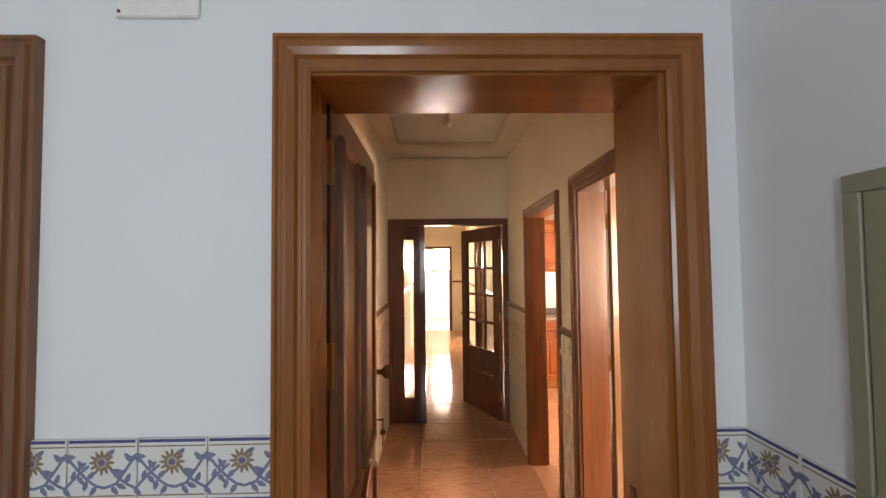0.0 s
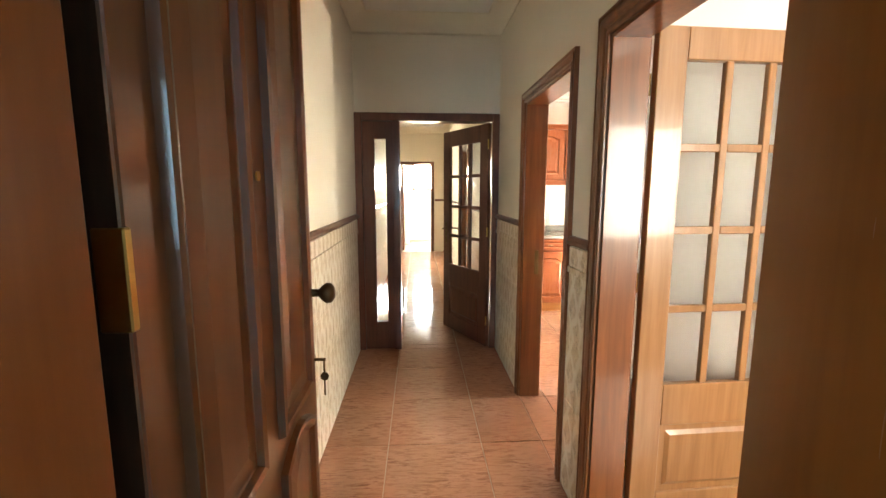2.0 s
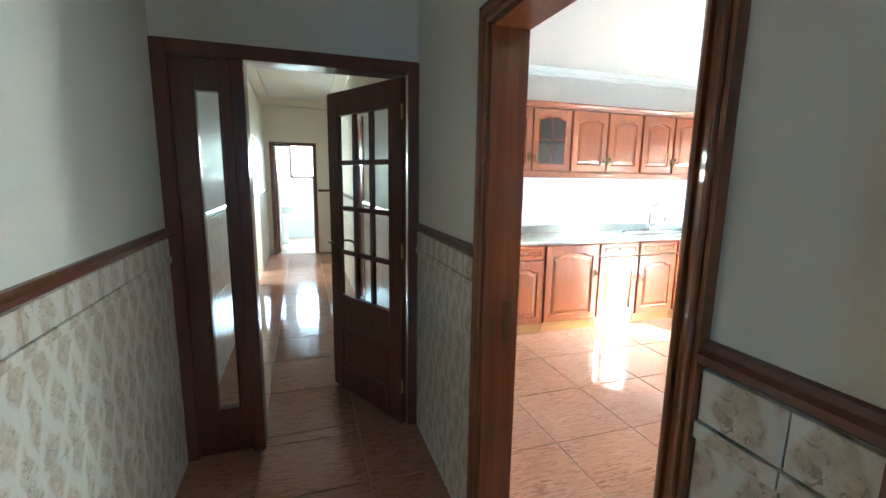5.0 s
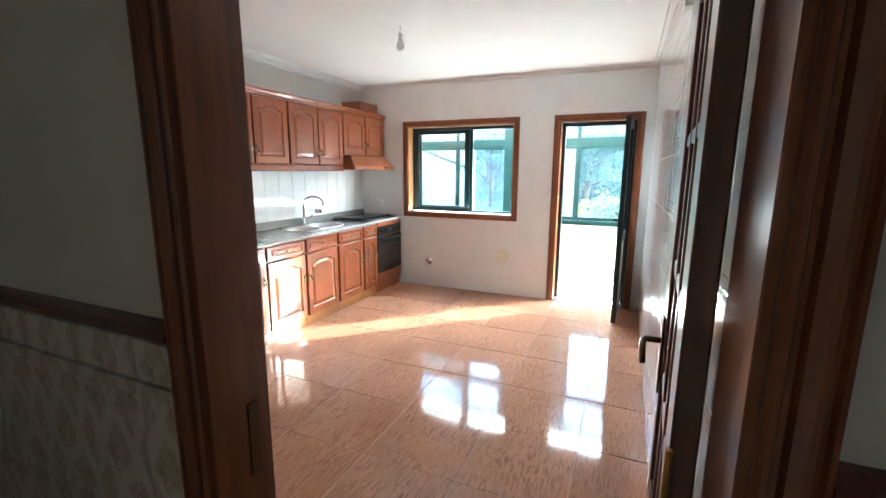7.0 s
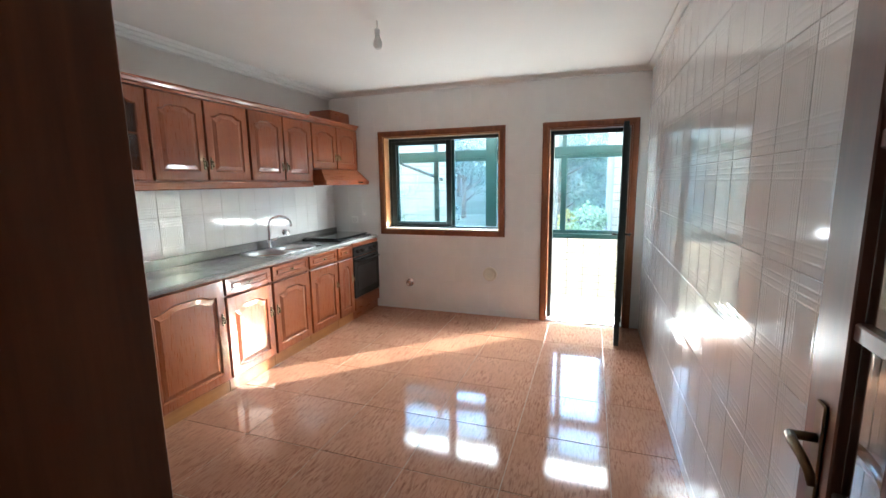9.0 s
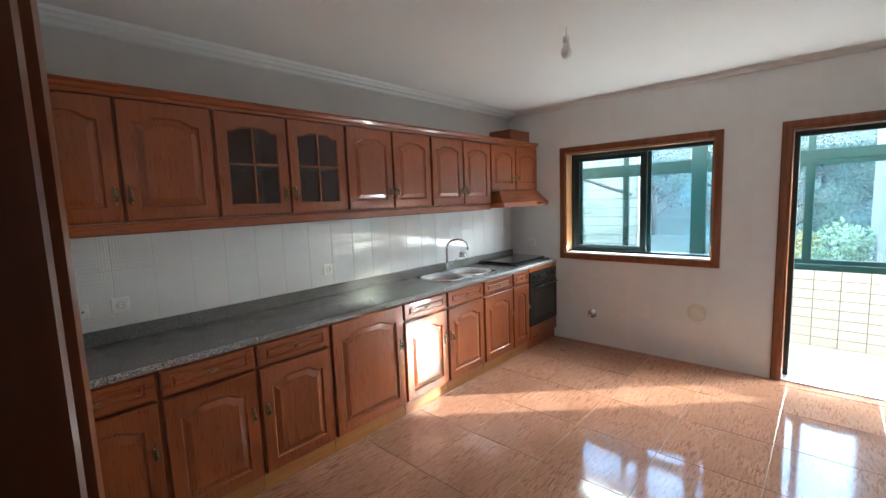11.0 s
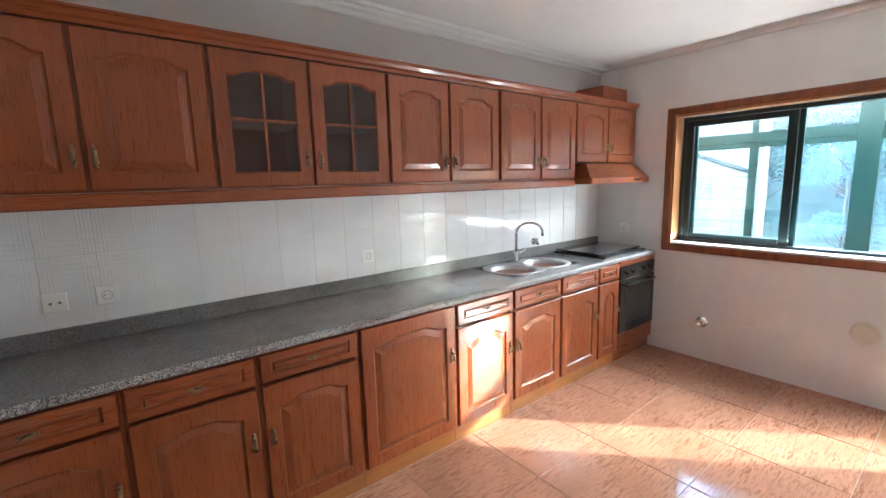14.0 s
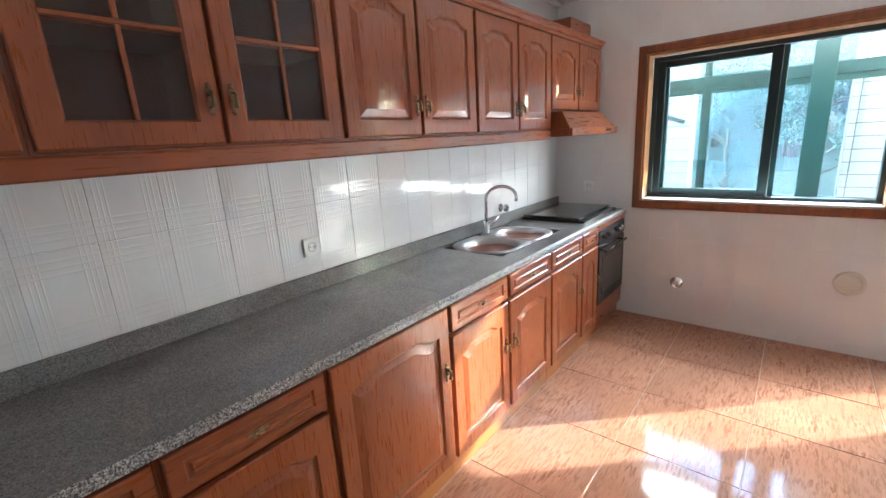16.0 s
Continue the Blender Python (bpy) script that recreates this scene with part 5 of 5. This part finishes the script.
part("door", boxes((-0.009, 0, -0.588, -0.032, 0.032, 0.498), bevel=0.002), OLIVE, panel)
jb = thing("junction_box", "white square junction box cover above the tiles", "box", pose(-0.37, 0.85, 2.20))
part("cover", boxes((-0.09, 0.09, -0.012, 0, -0.08, 0.08), bevel=0.003), WHITE_PLASTIC, jb)
bm = bmesh.new()
lathe(bm, [(0.004, 0), (0.004, 0.002)], (-0.08, -0.0135, -0.068), "y", 10)
part("screw", bm, BRASS_DARK, jb)


# ---- the blue flowered dado of the landing ----
def tile_paint(name, colour):
    return plain(name, colour, 0.25, mottle=0.25, scale=120)


AZURE = tile_paint("blue_tile_paint", (0.085, 0.10, 0.27))
AZURE_PALE = tile_paint("pale_blue_tile_paint", (0.20, 0.23, 0.36))
OCHRE = tile_paint("ochre_tile_paint", (0.34, 0.24, 0.16))
VIOLET = tile_paint("violet_tile_paint", (0.20, 0.17, 0.28))
LANDING_TILE = wall_tile_material("cream_landing_tile", (0.74, 0.74, 0.71), 0.2)


def flat_shape(bm, pts, lift):
    bm.faces.new([bm.verts.new((x, -lift, z)) for x, z in pts])


def leafs(bm, x, z, ang, length, width, lift):
    ca, sa = math.cos(ang), math.sin(ang)
    pts = []
    for u, v in ((0, 0), (0.35, 0.5), (0.75, 0.35), (1, 0), (0.75, -0.35), (0.35, -0.5)):
        a, b = u * length, v * width
        pts.append((x + a * ca - b * sa, z + a * sa + b * ca))
    flat_shape(bm, pts, lift)


def stroke(bm, pts, width, lift):
    for (x0, z0), (x1, z1) in zip(pts, pts[1:]):
        d = Vector((x1 - x0, z1 - z0)).normalized() * (width / 2)
        flat_shape(bm, [(x0 - d.y, z0 + d.x), (x1 - d.y, z1 + d.x), (x1 + d.y, z1 - d.x), (x0 + d.y, z0 - d.x)], lift)


T = 0.1454          # width of a landing tile


def border_decor():
    """The painted decoration of one border tile, centred on it: lines, branches and a flower."""
    out = {}
    bm = bmesh.new()
    flat_shape(bm, [(-T / 2 + 0.004, 0.058), (T / 2 - 0.004, 0.058), (T / 2 - 0.004, 0.0645), (-T / 2 + 0.004, 0.0645)], 0.0006)
    flat_shape(bm, [(-T / 2 + 0.004, -0.0645), (T / 2 - 0.004, -0.0645), (T / 2 - 0.004, -0.058), (-T / 2 + 0.004, -0.058)], 0.0006)
    out["blue_line"] = mesh_from("blue_line", bm, AZURE)
    bm = bmesh.new()
    for z in (0.049, -0.052):
        flat_shape(bm, [(-T / 2 + 0.004, z), (T / 2 - 0.004, z), (T / 2 - 0.004, z + 0.003), (-T / 2 + 0.004, z + 0.003)], 0.0006)
    out["ochre_line"] = mesh_from("ochre_line", bm, OCHRE)
    bm = bmesh.new()
    stroke(bm, [(0.012, 0.012), (0.032, -0.012), (0.052, -0.026), (0.072, -0.036)], 0.006, 0.0006)
    stroke(bm, [(0.072, 0.036), (0.052, 0.006), (0.030, -0.026), (0.006, -0.034), (-0.010, -0.030)], 0.006, 0.0007)
    stroke(bm, [(-0.072, 0.030), (-0.050, 0.004), (-0.028, -0.018), (-0.008, -0.032)], 0.006, 0.0006)
    stroke(bm, [(-0.074, -0.034), (-0.052, -0.010), (-0.026, 0.012)], 0.006, 0.0007)
    rnd = random.Random(5)
    for x, z, a in ((0.03, -0.012, 0.6), (0.05, -0.026, 1.1), (0.062, 0.02, 2.2), (0.045, -0.005, 2.6), (0.02, -0.03, -1.0), (0.03, -0.026, -0.6), (0.068, 0.03, 0.2), (-0.06, 0.018, 2.6), (-0.05, 0.004, 0.5), (-0.03, -0.016, 0.7), (-0.03, -0.018, -2.0), (-0.06, -0.02, 1.5), (-0.05, -0.008, -0.9), (-0.036, 0.004, 2.3), (-0.01, -0.03, -2.2), (0.066, -0.034, -0.8), (-0.072, 0.03, -2.6), (0.008, 0.03, 0.8)):
        leafs(bm, x, z, a + rnd.uniform(-0.2, 0.2), 0.024, 0.012, 0.0008)
    out["branch"] = mesh_from("branch", bm, AZURE_PALE)
    bm = bmesh.new()
    for k in range(12):
        a = 2 * math.pi * k / 12
        leafs(bm, 0.0 + 0.006 * math.cos(a), 0.018 + 0.006 * math.sin(a), a, 0.022, 0.008, 0.0010)
    out["petal"] = mesh_from("petal", bm, OCHRE)
    bm = bmesh.new()
    flat_shape(bm, [(0.0075 * math.cos(2 * math.pi * k / 12), 0.018 + 0.0075 * math.sin(2 * math.pi * k / 12)) for k in range(12)], 0.0013)
    out["flower_heart"] = mesh_from("flower_heart", bm, VIOLET)
    return out


def field_decor():
    """Half a garland and star flowers for a tile below the border."""
    out = {}
    bm = bmesh.new()
    curve = [(-0.066, 0.045), (-0.045, 0.030), (-0.030, 0.006), (-0.012, -0.012), (0.012, -0.022)]
    stroke(bm, curve, 0.010, 0.0006)
    for k, (x, z) in enumerate(curve):
        for a in (0.9, -0.9, 2.4, -2.3):
            leafs(bm, x, z, a + 0.3 * k, 0.020, 0.011, 0.0008)
    out["garland"] = mesh_from("garland", bm, VIOLET)
    bm = bmesh.new()
    for k in range(8):
        a = 2 * math.pi * k / 8 + 0.39
        leafs(bm, 0.05 + 0.005 * math.cos(a), -0.055 + 0.005 * math.sin(a), a, 0.020, 0.010, 0.0008)
    for a in (3.4, 3.8, 4.3, 4.71, 5.1, 5.6, 6.0):
        leafs(bm, T / 2 - 0.002, 0.074, a, 0.026, 0.012, 0.0008)
    out["star_flower"] = mesh_from("star_flower", bm, AZURE_PALE)
    bm = bmesh.new()
    for k in range(10):
        a = 2 * math.pi * k / 10
        leafs(bm, -0.025 + 0.005 * math.cos(a), -0.055 + 0.005 * math.sin(a), a, 0.022, 0.012, 0.0008)
    out["ochre_flower"] = mesh_from("ochre_flower", bm, OCHRE)
    return out


BORDER, FIELD = border_decor(), field_decor()
bm = box(bmesh.new(), -T / 2 + 0.0012, T / 2 - 0.0012, -0.008, 0, -0.066, 0.066, 0.0012)
BORDER_TILE = mesh_from("border_tile", bm, LANDING_TILE)
bm = box(bmesh.new(), -T / 2 + 0.0012, T / 2 - 0.0012, -0.008, 0, -T / 2 + 0.0012, T / 2 - 0.0012, 0.0012)
FIELD_TILE = mesh_from("field_tile", bm, LANDING_TILE)


def dado(owner, m, n, rows):
    """n tiles in a row along local x from the place m, the border on top at z = 1.145 and the field below."""
    for k in range(n):
        b = part("border_tile", BORDER_TILE, None, owner, at=m @ Matrix.Translation((T * (k + 0.5), 0, 1.148)))
        for nm, me in BORDER.items():
            part(nm, me, None, b, at=Matrix.Translation((0, -0.008, 0)))
        for j in range(rows):
            f = part("field_tile", FIELD_TILE, None, owner, at=m @ Matrix.Translation((T * (k + 0.5), 0, 1.082 - T * (j + 0.5))))
            for nm, me in FIELD.items() if j < 3 else ():
                part(nm, me, None, f, at=Matrix.Translation((0, -0.008, 0)) @ (Matrix.Scale(-1, 4, (1, 0, 0)) if k % 2 else Matrix.Identity(4)))


dado(wall_entry, Matrix.Translation((-0.105 - 4 * T, 0.85, 0)), 4, 6)
dado(wall_entry, Matrix.Translation((0.905 - 0.88 * T, 0.85, 0)) @ Matrix.Diagonal((0.88, 1, 1, 1)), 1, 6)
dado(wall_landing_right, Matrix.Translation((0.91, 0.85, 0)) @ Matrix.Rotation(radians(-90), 4, "Z"), 6, 5)
sw = thing("light_switch", "white light switch with a red pilot lamp", "switch", pose(-0.345, 0.842, 1.02))
part("plate", boxes((-0.045, 0.045, -0.010, 0, -0.045, 0.045), bevel=0.003), WHITE_PLASTIC, sw)
part("rocker", boxes((-0.028, 0.028, -0.014, -0.010, -0.030, 0.030), bevel=0.002), WHITE_PLASTIC, sw)
RED = plain("red_pilot_lamp", (0.6, 0.02, 0.02), 0.3)
part("pilot_lamp", boxes((-0.008, 0.008, -0.0155, -0.014, 0.012, 0.018)), RED, sw)

# ---- outside ----
GRASS = plain("rough_grass", (0.045, 0.065, 0.035), 0.9, mottle=0.5, scale=3)
BARK = plain("grey_brown_bark", (0.10, 0.075, 0.055), 0.9, mottle=0.5, scale=20)
ROOF_GREY = plain("grey_roof_tile", (0.16, 0.16, 0.17), 0.8, mottle=0.3, scale=6)
RENDER_WHITE = painted("white_outdoor_render", (0.74, 0.73, 0.70), 0.8, 30, 0.12)
ASPHALT = plain("pale_lane_asphalt", (0.16, 0.16, 0.16), 0.9, mottle=0.3, scale=8)


def leaf_material(name, lo, hi):
    n = Nodes(name, 0.5)
    geo = n.t.nodes.new("ShaderNodeNewGeometry")
    n.colour(n.ramp(geo.outputs["Random Per Island"], (0.0, lo), (1.0, hi)))
    n.p.inputs["Transmission Weight"].default_value = 0.0
    n.p.inputs["Subsurface Weight"].default_value = 0.0
    return n.m


LEAF_DARK = leaf_material("dark_tree_leaf", (0.030, 0.060, 0.048), (0.075, 0.12, 0.085))
LEAF_BLUE = leaf_material("blue_green_tree_leaf", (0.030, 0.070, 0.070), (0.070, 0.125, 0.115))
LEAF_PALE = leaf_material("pale_shrub_leaf", (0.14, 0.22, 0.07), (0.52, 0.58, 0.32))
LEAF_YELLOW = leaf_material("yellow_shrub_leaf", (0.25, 0.18, 0.03), (0.55, 0.38, 0.06))
LEAF_IVY = leaf_material("climber_leaf", (0.06, 0.10, 0.04), (0.22, 0.26, 0.10))


def leaf_cloud(blobs, count, size, seed):
    """Many small bent leaves scattered through uneven blobs (x, y, z, radius)."""
    rnd = random.Random(seed)
    verts, faces = [], []
    weights = [b[3] ** 2 for b in blobs]
    for _ in range(count):
        bx, by, bz, r = rnd.choices(blobs, weights)[0]
        d = Vector((rnd.gauss(0, 1), rnd.gauss(0, 1), rnd.gauss(0, 1))).normalized()
        d *= r * (0.55 + 0.5 * rnd.random() ** 0.5) * (0.8 + 0.35 * noise.noise(d * 2.3 + Vector((bx, by, bz))))
        c = Vector((bx, by, bz)) + d
        u = Vector((rnd.gauss(0, 1), rnd.gauss(0, 1), rnd.gauss(0, 1))).normalized()
        v = u.orthogonal().normalized()
        s = size * rnd.uniform(0.6, 1.3)
        k = len(verts)
        w = u.cross(v) * s * 0.18
        verts += [c - u * s, c - v * s * 0.45 + w, c + u * s, c + v * s * 0.45 + w]
        faces += [(k, k + 1, k + 2), (k, k + 2, k + 3)]
    me = bpy.data.meshes.new("leaves")
    me.from_pydata([tuple(p) for p in verts], [], faces)
    return me


def tree(kind, label, height, spread, seed, leaf_m, leaves, size, m):
    rnd = random.Random(seed)
    t = thing(kind, label, "tree", m)
    bm = bmesh.new()
    tube(bm, [(0, 0, 0), (0.05, 0.02, height * 0.25), (-0.04, 0.05, height * 0.5), (0.03, 0, height * 0.75)], [0.05 * height ** 0.7, 0.04 * height ** 0.7, 0.028 * height ** 0.7, 0.01 * height ** 0.7], 8)
    blobs = [(0, 0, height * 0.8, spread * 0.55)]
    for k in range(13):
        a, z = k * 2.4 + rnd.uniform(-0.4, 0.4), height * rnd.uniform(0.10, 0.80)
        r = spread * rnd.uniform(0.35, 0.85)
        tip = (r * math.cos(a), r * math.sin(a), z + height * 0.1)
        tube(bm, [(0, 0, z - height * 0.08), (tip[0] * 0.5, tip[1] * 0.5, z), tip], [0.018 * height ** 0.7, 0.012 * height ** 0.7, 0.004], 6)
        blobs.append((*tip, spread * rnd.uniform(0.30, 0.5)))
    part("trunk", bm, BARK, t)
    me = leaf_cloud(blobs, leaves, size, seed + 1)
    me.materials.append(leaf_m)
    part("crown", me, None, t)
    return t


def hill_height(x, y):
    base = -1.55 if x < 16 else -1.55 + (x - 16) * 0.20 + 0.9 * noise.noise(Vector((x * 0.11, y * 0.09, 0))) * min(1, (x - 16) / 6)
    return min(base, 5.5 + 0.5 * noise.noise(Vector((x * 0.05, y * 0.05, 2))))


bm = bmesh.new()
xs = [6.72, 8, 10, 13, 16, 18, 20, 23, 26, 30, 35, 42, 50, 64, 90, 140, 260, 600]
ys = [-600, -200, -90, -50, -36, -28, -22, -17, -13, -9, -6, -3, 0, 3, 6, 9, 12, 16, 20, 25, 31, 40, 55, 90, 200, 600]
grid = [[bm.verts.new((x, y, hill_height(x, y))) for y in ys] for x in xs]
for i in range(len(xs) - 1):
    for j in range(len(ys) - 1):
        bm.faces.new((grid[i][j], grid[i + 1][j], grid[i + 1][j + 1], grid[i][j + 1])).smooth = True
structure("ground", bm, GRASS, "rough grass ground rising to a wooded hillside", "ground")
structure("road", boxes((11.6, 14.6, -40, 40, -1.52, -1.50)), ASPHALT, "pale asphalt lane outside the house", "road")
structure("garden_wall", boxes((15.0, 15.25, -30, 30, -1.6, -0.35), bevel=0.02), RENDER_WHITE, "low white garden wall along the lane", "wall")

# the tiled outer walls next to the balcony
side_wall = structure("outer_wall_left", boxes((8.32, 8.6, 5.42, 9.5, -1.6, 2.9)), GROUT_PARAPET, "beige tiled outer wall beside the balcony")
side_pier = structure("outer_pier", boxes((7.52, 7.8, 3.42, 3.98, -1.6, 2.9)), GROUT_PARAPET, "cream tiled pier outside the balcony")
# only its tiled face shows; the depth is added to block the sun
side_block = structure("outer_wall_right", boxes((7.62, 10.6, 1.17, 2.63, -1.6, 3.4)), GROUT_PARAPET, "cream tiled block outside, deepened to keep sun off the window")
bm = bmesh.new()
tube(bm, [(8.29, 7.6, 2.35), (8.29, 5.5, 1.55)], 0.03, 8)
rail_bar = solid("stair_rail", bm, GREEN_DARK, "dark sloping metal rail on the outer wall", "rail")
me = leaf_cloud([(8.2, 6.6, 1.45, 0.22), (8.2, 6.1, 1.35, 0.2), (8.2, 7.1, 1.5, 0.25), (8.2, 6.4, 0.9, 0.2), (8.2, 7.3, 0.8, 0.3)], 700, 0.03, 31)
me.materials.append(LEAF_IVY)
creeper = tagged(new("climber_leaves", me), "sparse green climber on the tiled outer wall", "climber", kind="stuff")


def shrub(label, blobs, leaf_m, count, size, seed, m):
    s = thing("shrub", label, "shrub", m)
    bm = bmesh.new()
    rnd = random.Random(seed)
    for b in blobs:
        tube(bm, [(rnd.uniform(-0.1, 0.1), rnd.uniform(-0.1, 0.1), 0), (b[0] * 0.5, b[1] * 0.5, b[2] * 0.55), b[:3]], [0.03, 0.018, 0.006], 6)
    part("stems", bm, BARK, s)
    me = leaf_cloud(blobs, count, size, seed)
    me.materials.append(leaf_m)
    part("foliage", me, None, s)
    return s


shrub("pale leaved garden shrub in the sun", [(0, 0, 2.3, 0.40), (0.1, -0.35, 2.15, 0.42), (0, 0.30, 2.0, 0.32), (0, -0.1, 1.7, 0.5), (0.2, -0.6, 1.8, 0.4), (0.1, 0.2, 1.2, 0.45)], LEAF_PALE, 3600, 0.045, 41, pose(9.4, 2.98, -1.55))
shrub("yellowing garden shrub beside the pale one", [(0, 0, 2.3, 0.22), (0.1, 0.15, 2.05, 0.24), (0, -0.1, 1.8, 0.26)], LEAF_YELLOW, 900, 0.045, 43, pose(9.5, 3.36, -1.55))
rnd = random.Random(77)
proto = [tree("broadleaf_tree", "dark green tree on the hillside", 6.5, 2.6, 51, LEAF_DARK, 8000, 0.085, pose(24, 4.5, hill_height(24, 4.5) - 0.1)),
         tree("broadleaf_tree", "blue green tree on the hillside", 8.0, 2.9, 61, LEAF_BLUE, 8000, 0.09, pose(27, 1.0, hill_height(27, 1.0) - 0.1))]
k = 0
for x in (20, 25, 30, 37):
    for y in range(-16, 30, 2):
        yy = y + rnd.uniform(-1.4, 1.4) + (2 if x in (25, 38) else 0)
        xx = x + rnd.uniform(-1.5, 1.5)
        copy_thing(proto[k % 2], pose(xx, yy, hill_height(xx, yy) - 0.15, 0, 0, rnd.uniform(0, 360)) @ Matrix.Scale(rnd.uniform(0.42, 0.8), 4))
        k += 1


def far_house(x, y, w, d, h, label):
    z = hill_height(x, y)
    hs = thing("hillside_house", label, "house", pose(x, y, z))
    part("wall", boxes((-d / 2, d / 2, -w / 2, w / 2, -1.0, h)), RENDER_WHITE, hs)
    bm = bmesh.new()
    a = [bm.verts.new(p) for p in ((-d / 2 - 0.3, -w / 2 - 0.3, h), (d / 2 + 0.3, -w / 2 - 0.3, h), (d / 2 + 0.3, w / 2 + 0.3, h), (-d / 2 - 0.3, w / 2 + 0.3, h))]
    b = [bm.verts.new(p) for p in ((0, -w / 2 - 0.3, h + 1.3), (0, w / 2 + 0.3, h + 1.3))]
    for f in ((a[0], a[1], a[2], a[3]), (a[0], a[3], b[1], b[0]), (a[1], b[0], b[1], a[2]), (a[0], b[0], a[1]), (a[3], a[2], b[1])):
        bm.faces.new(f)
    part("roof", bm, ROOF_GREY, hs)
    for q in (-0.28, 0.05, 0.3):
        part("window", boxes((-d / 2 - 0.03, -d / 2 + 0.02, q * w - 0.45, q * w + 0.45, 0.9, 2.1)), GREEN_DARK, hs)


far_house(36, 14.5, 7, 5, 3.2, "tall white house higher up the hillside")

# ---- pieces of the floor and walls ----
piece_field(floor, "z", -0.009, 1, HALL_L, HALL_R, 1.08, 4.25, 0.52, 0.52, 0.004, 0.009, FLOOR_TILE, oa=0.115, oz=0.18)
piece_field(floor, "z", -0.009, 1, HALL_L, HALL_R, 4.25, 10.4, 0.52, 0.52, 0.004, 0.009, FLOOR_TILE, oa=0.115, oz=0.18)
piece_field(floor, "z", -0.009, 1, HALL_R, KITCHEN_E, KITCHEN_S, KITCHEN_N, 0.52, 0.52, 0.004, 0.009, FLOOR_TILE, oa=0.115, oz=0.18)
piece_field(floor, "z", -0.009, 1, HALL_R, KITCHEN_E, -1.2, 2.30, 0.52, 0.52, 0.004, 0.009, FLOOR_TILE, oa=0.115, oz=0.18)
piece_field(wall_kitchen_north, "y", KITCHEN_N - 0.008, -1, KITCHEN_W, KITCHEN_E, 0.85, 1.57, 0.195, 0.30, 0.0016, 0.0025, EMBOSSED_TILE, oa=0.005, oz=0.07)
piece_field(wall_kitchen_east, "x", KITCHEN_E - 0.008, -1, KITCHEN_S, KITCHEN_N, 0.0, KITCHEN_TOP, 0.195, 0.30, 0.001, 0.001, WALL_TILE, oa=0.08, oz=0.07, holes=[(3.86, 5.24, 0.96, 2.03), (2.57, 3.36, 0, 2.03)])
piece_field(wall_kitchen_south, "y", KITCHEN_S + 0.008, 1, KITCHEN_W, KITCHEN_E, 0.0, KITCHEN_TOP, 0.195, 0.30, 0.0016, 0.0025, EMBOSSED_TILE, oa=0.005, oz=0.07)
piece_field(wall_hall_right, "x", KITCHEN_W + 0.0005, 1, KITCHEN_S, KITCHEN_N, 0.0, KITCHEN_TOP, 0.195, 0.30, 0.001, 0.0012, WALL_TILE, oa=0.08, oz=0.07, holes=[(2.40, 3.38, 0, 2.06)])
for owner, face, out, spans in ((wall_hall_left, HALL_L, 1, [(1.08, 4.23)]), (wall_hall_right, HALL_R, -1, [(1.08, 1.269), (2.200, 2.434), (3.381, 4.23)])):
    for a, b in spans:
        piece_field(owner, "x", face, out, a, b, 0.0, 1.045, 0.20, 0.30, 0.002, 0.008, HALL_TILE, oa=3.302, oz=0.145)
        piece_field(owner, "x", face, out, a, b, 1.075, 1.163, 0.20, 0.09, 0.002, 0.010, HALL_TILE, name="frieze_tile", oa=3.302, oz=1.0755)
        piece_field(owner, "x", face, out, a, b, 1.045, 1.075, 0.20, 0.03, 0.002, 0.016, HALL_TILE, name="listello_tile", oa=3.302, oz=1.045)
for owner, face, out, a, b in ((wall_hall_left, HALL_L, 1, 4.375, 8.1), (wall_hall_left, HALL_L, 1, 8.9, 10.4), (wall_hall_right, HALL_R, -1, 4.375, 6.355), (wall_hall_right, HALL_R, -1, 7.185, 10.4)):
    piece_field(owner, "x", face, out, a, b, 0.0, 1.163, 0.40, 0.5815, 0.003, 0.008, HALL_TILE)
piece_field(balcony_parapet, "x", 6.60, -1, 1.0, 6.0, 0.0, 0.76, 0.20, 0.095, 0.006, 0.008, BALCONY_TILE)
piece_field(balcony_floor, "z", -0.012, 1, 5.63, 6.6, 1.0, 6.0, 0.30, 0.30, 0.004, 0.012, BALCONY_TILE)
piece_field(side_wall, "x", 8.32, -1, 5.42, 8.6, 0.2, 3.0, 0.30, 0.15, 0.012, 0.01, OUTER_TILE)
piece_field(side_pier, "x", 7.52, -1, 3.42, 3.98, 0.2, 3.0, 0.28, 0.12, 0.010, 0.01, OUTER_TILE)
piece_field(side_block, "x", 7.62, -1, 1.17, 2.63, 0.2, 3.0, 0.30, 0.12, 0.010, 0.01, OUTER_TILE)
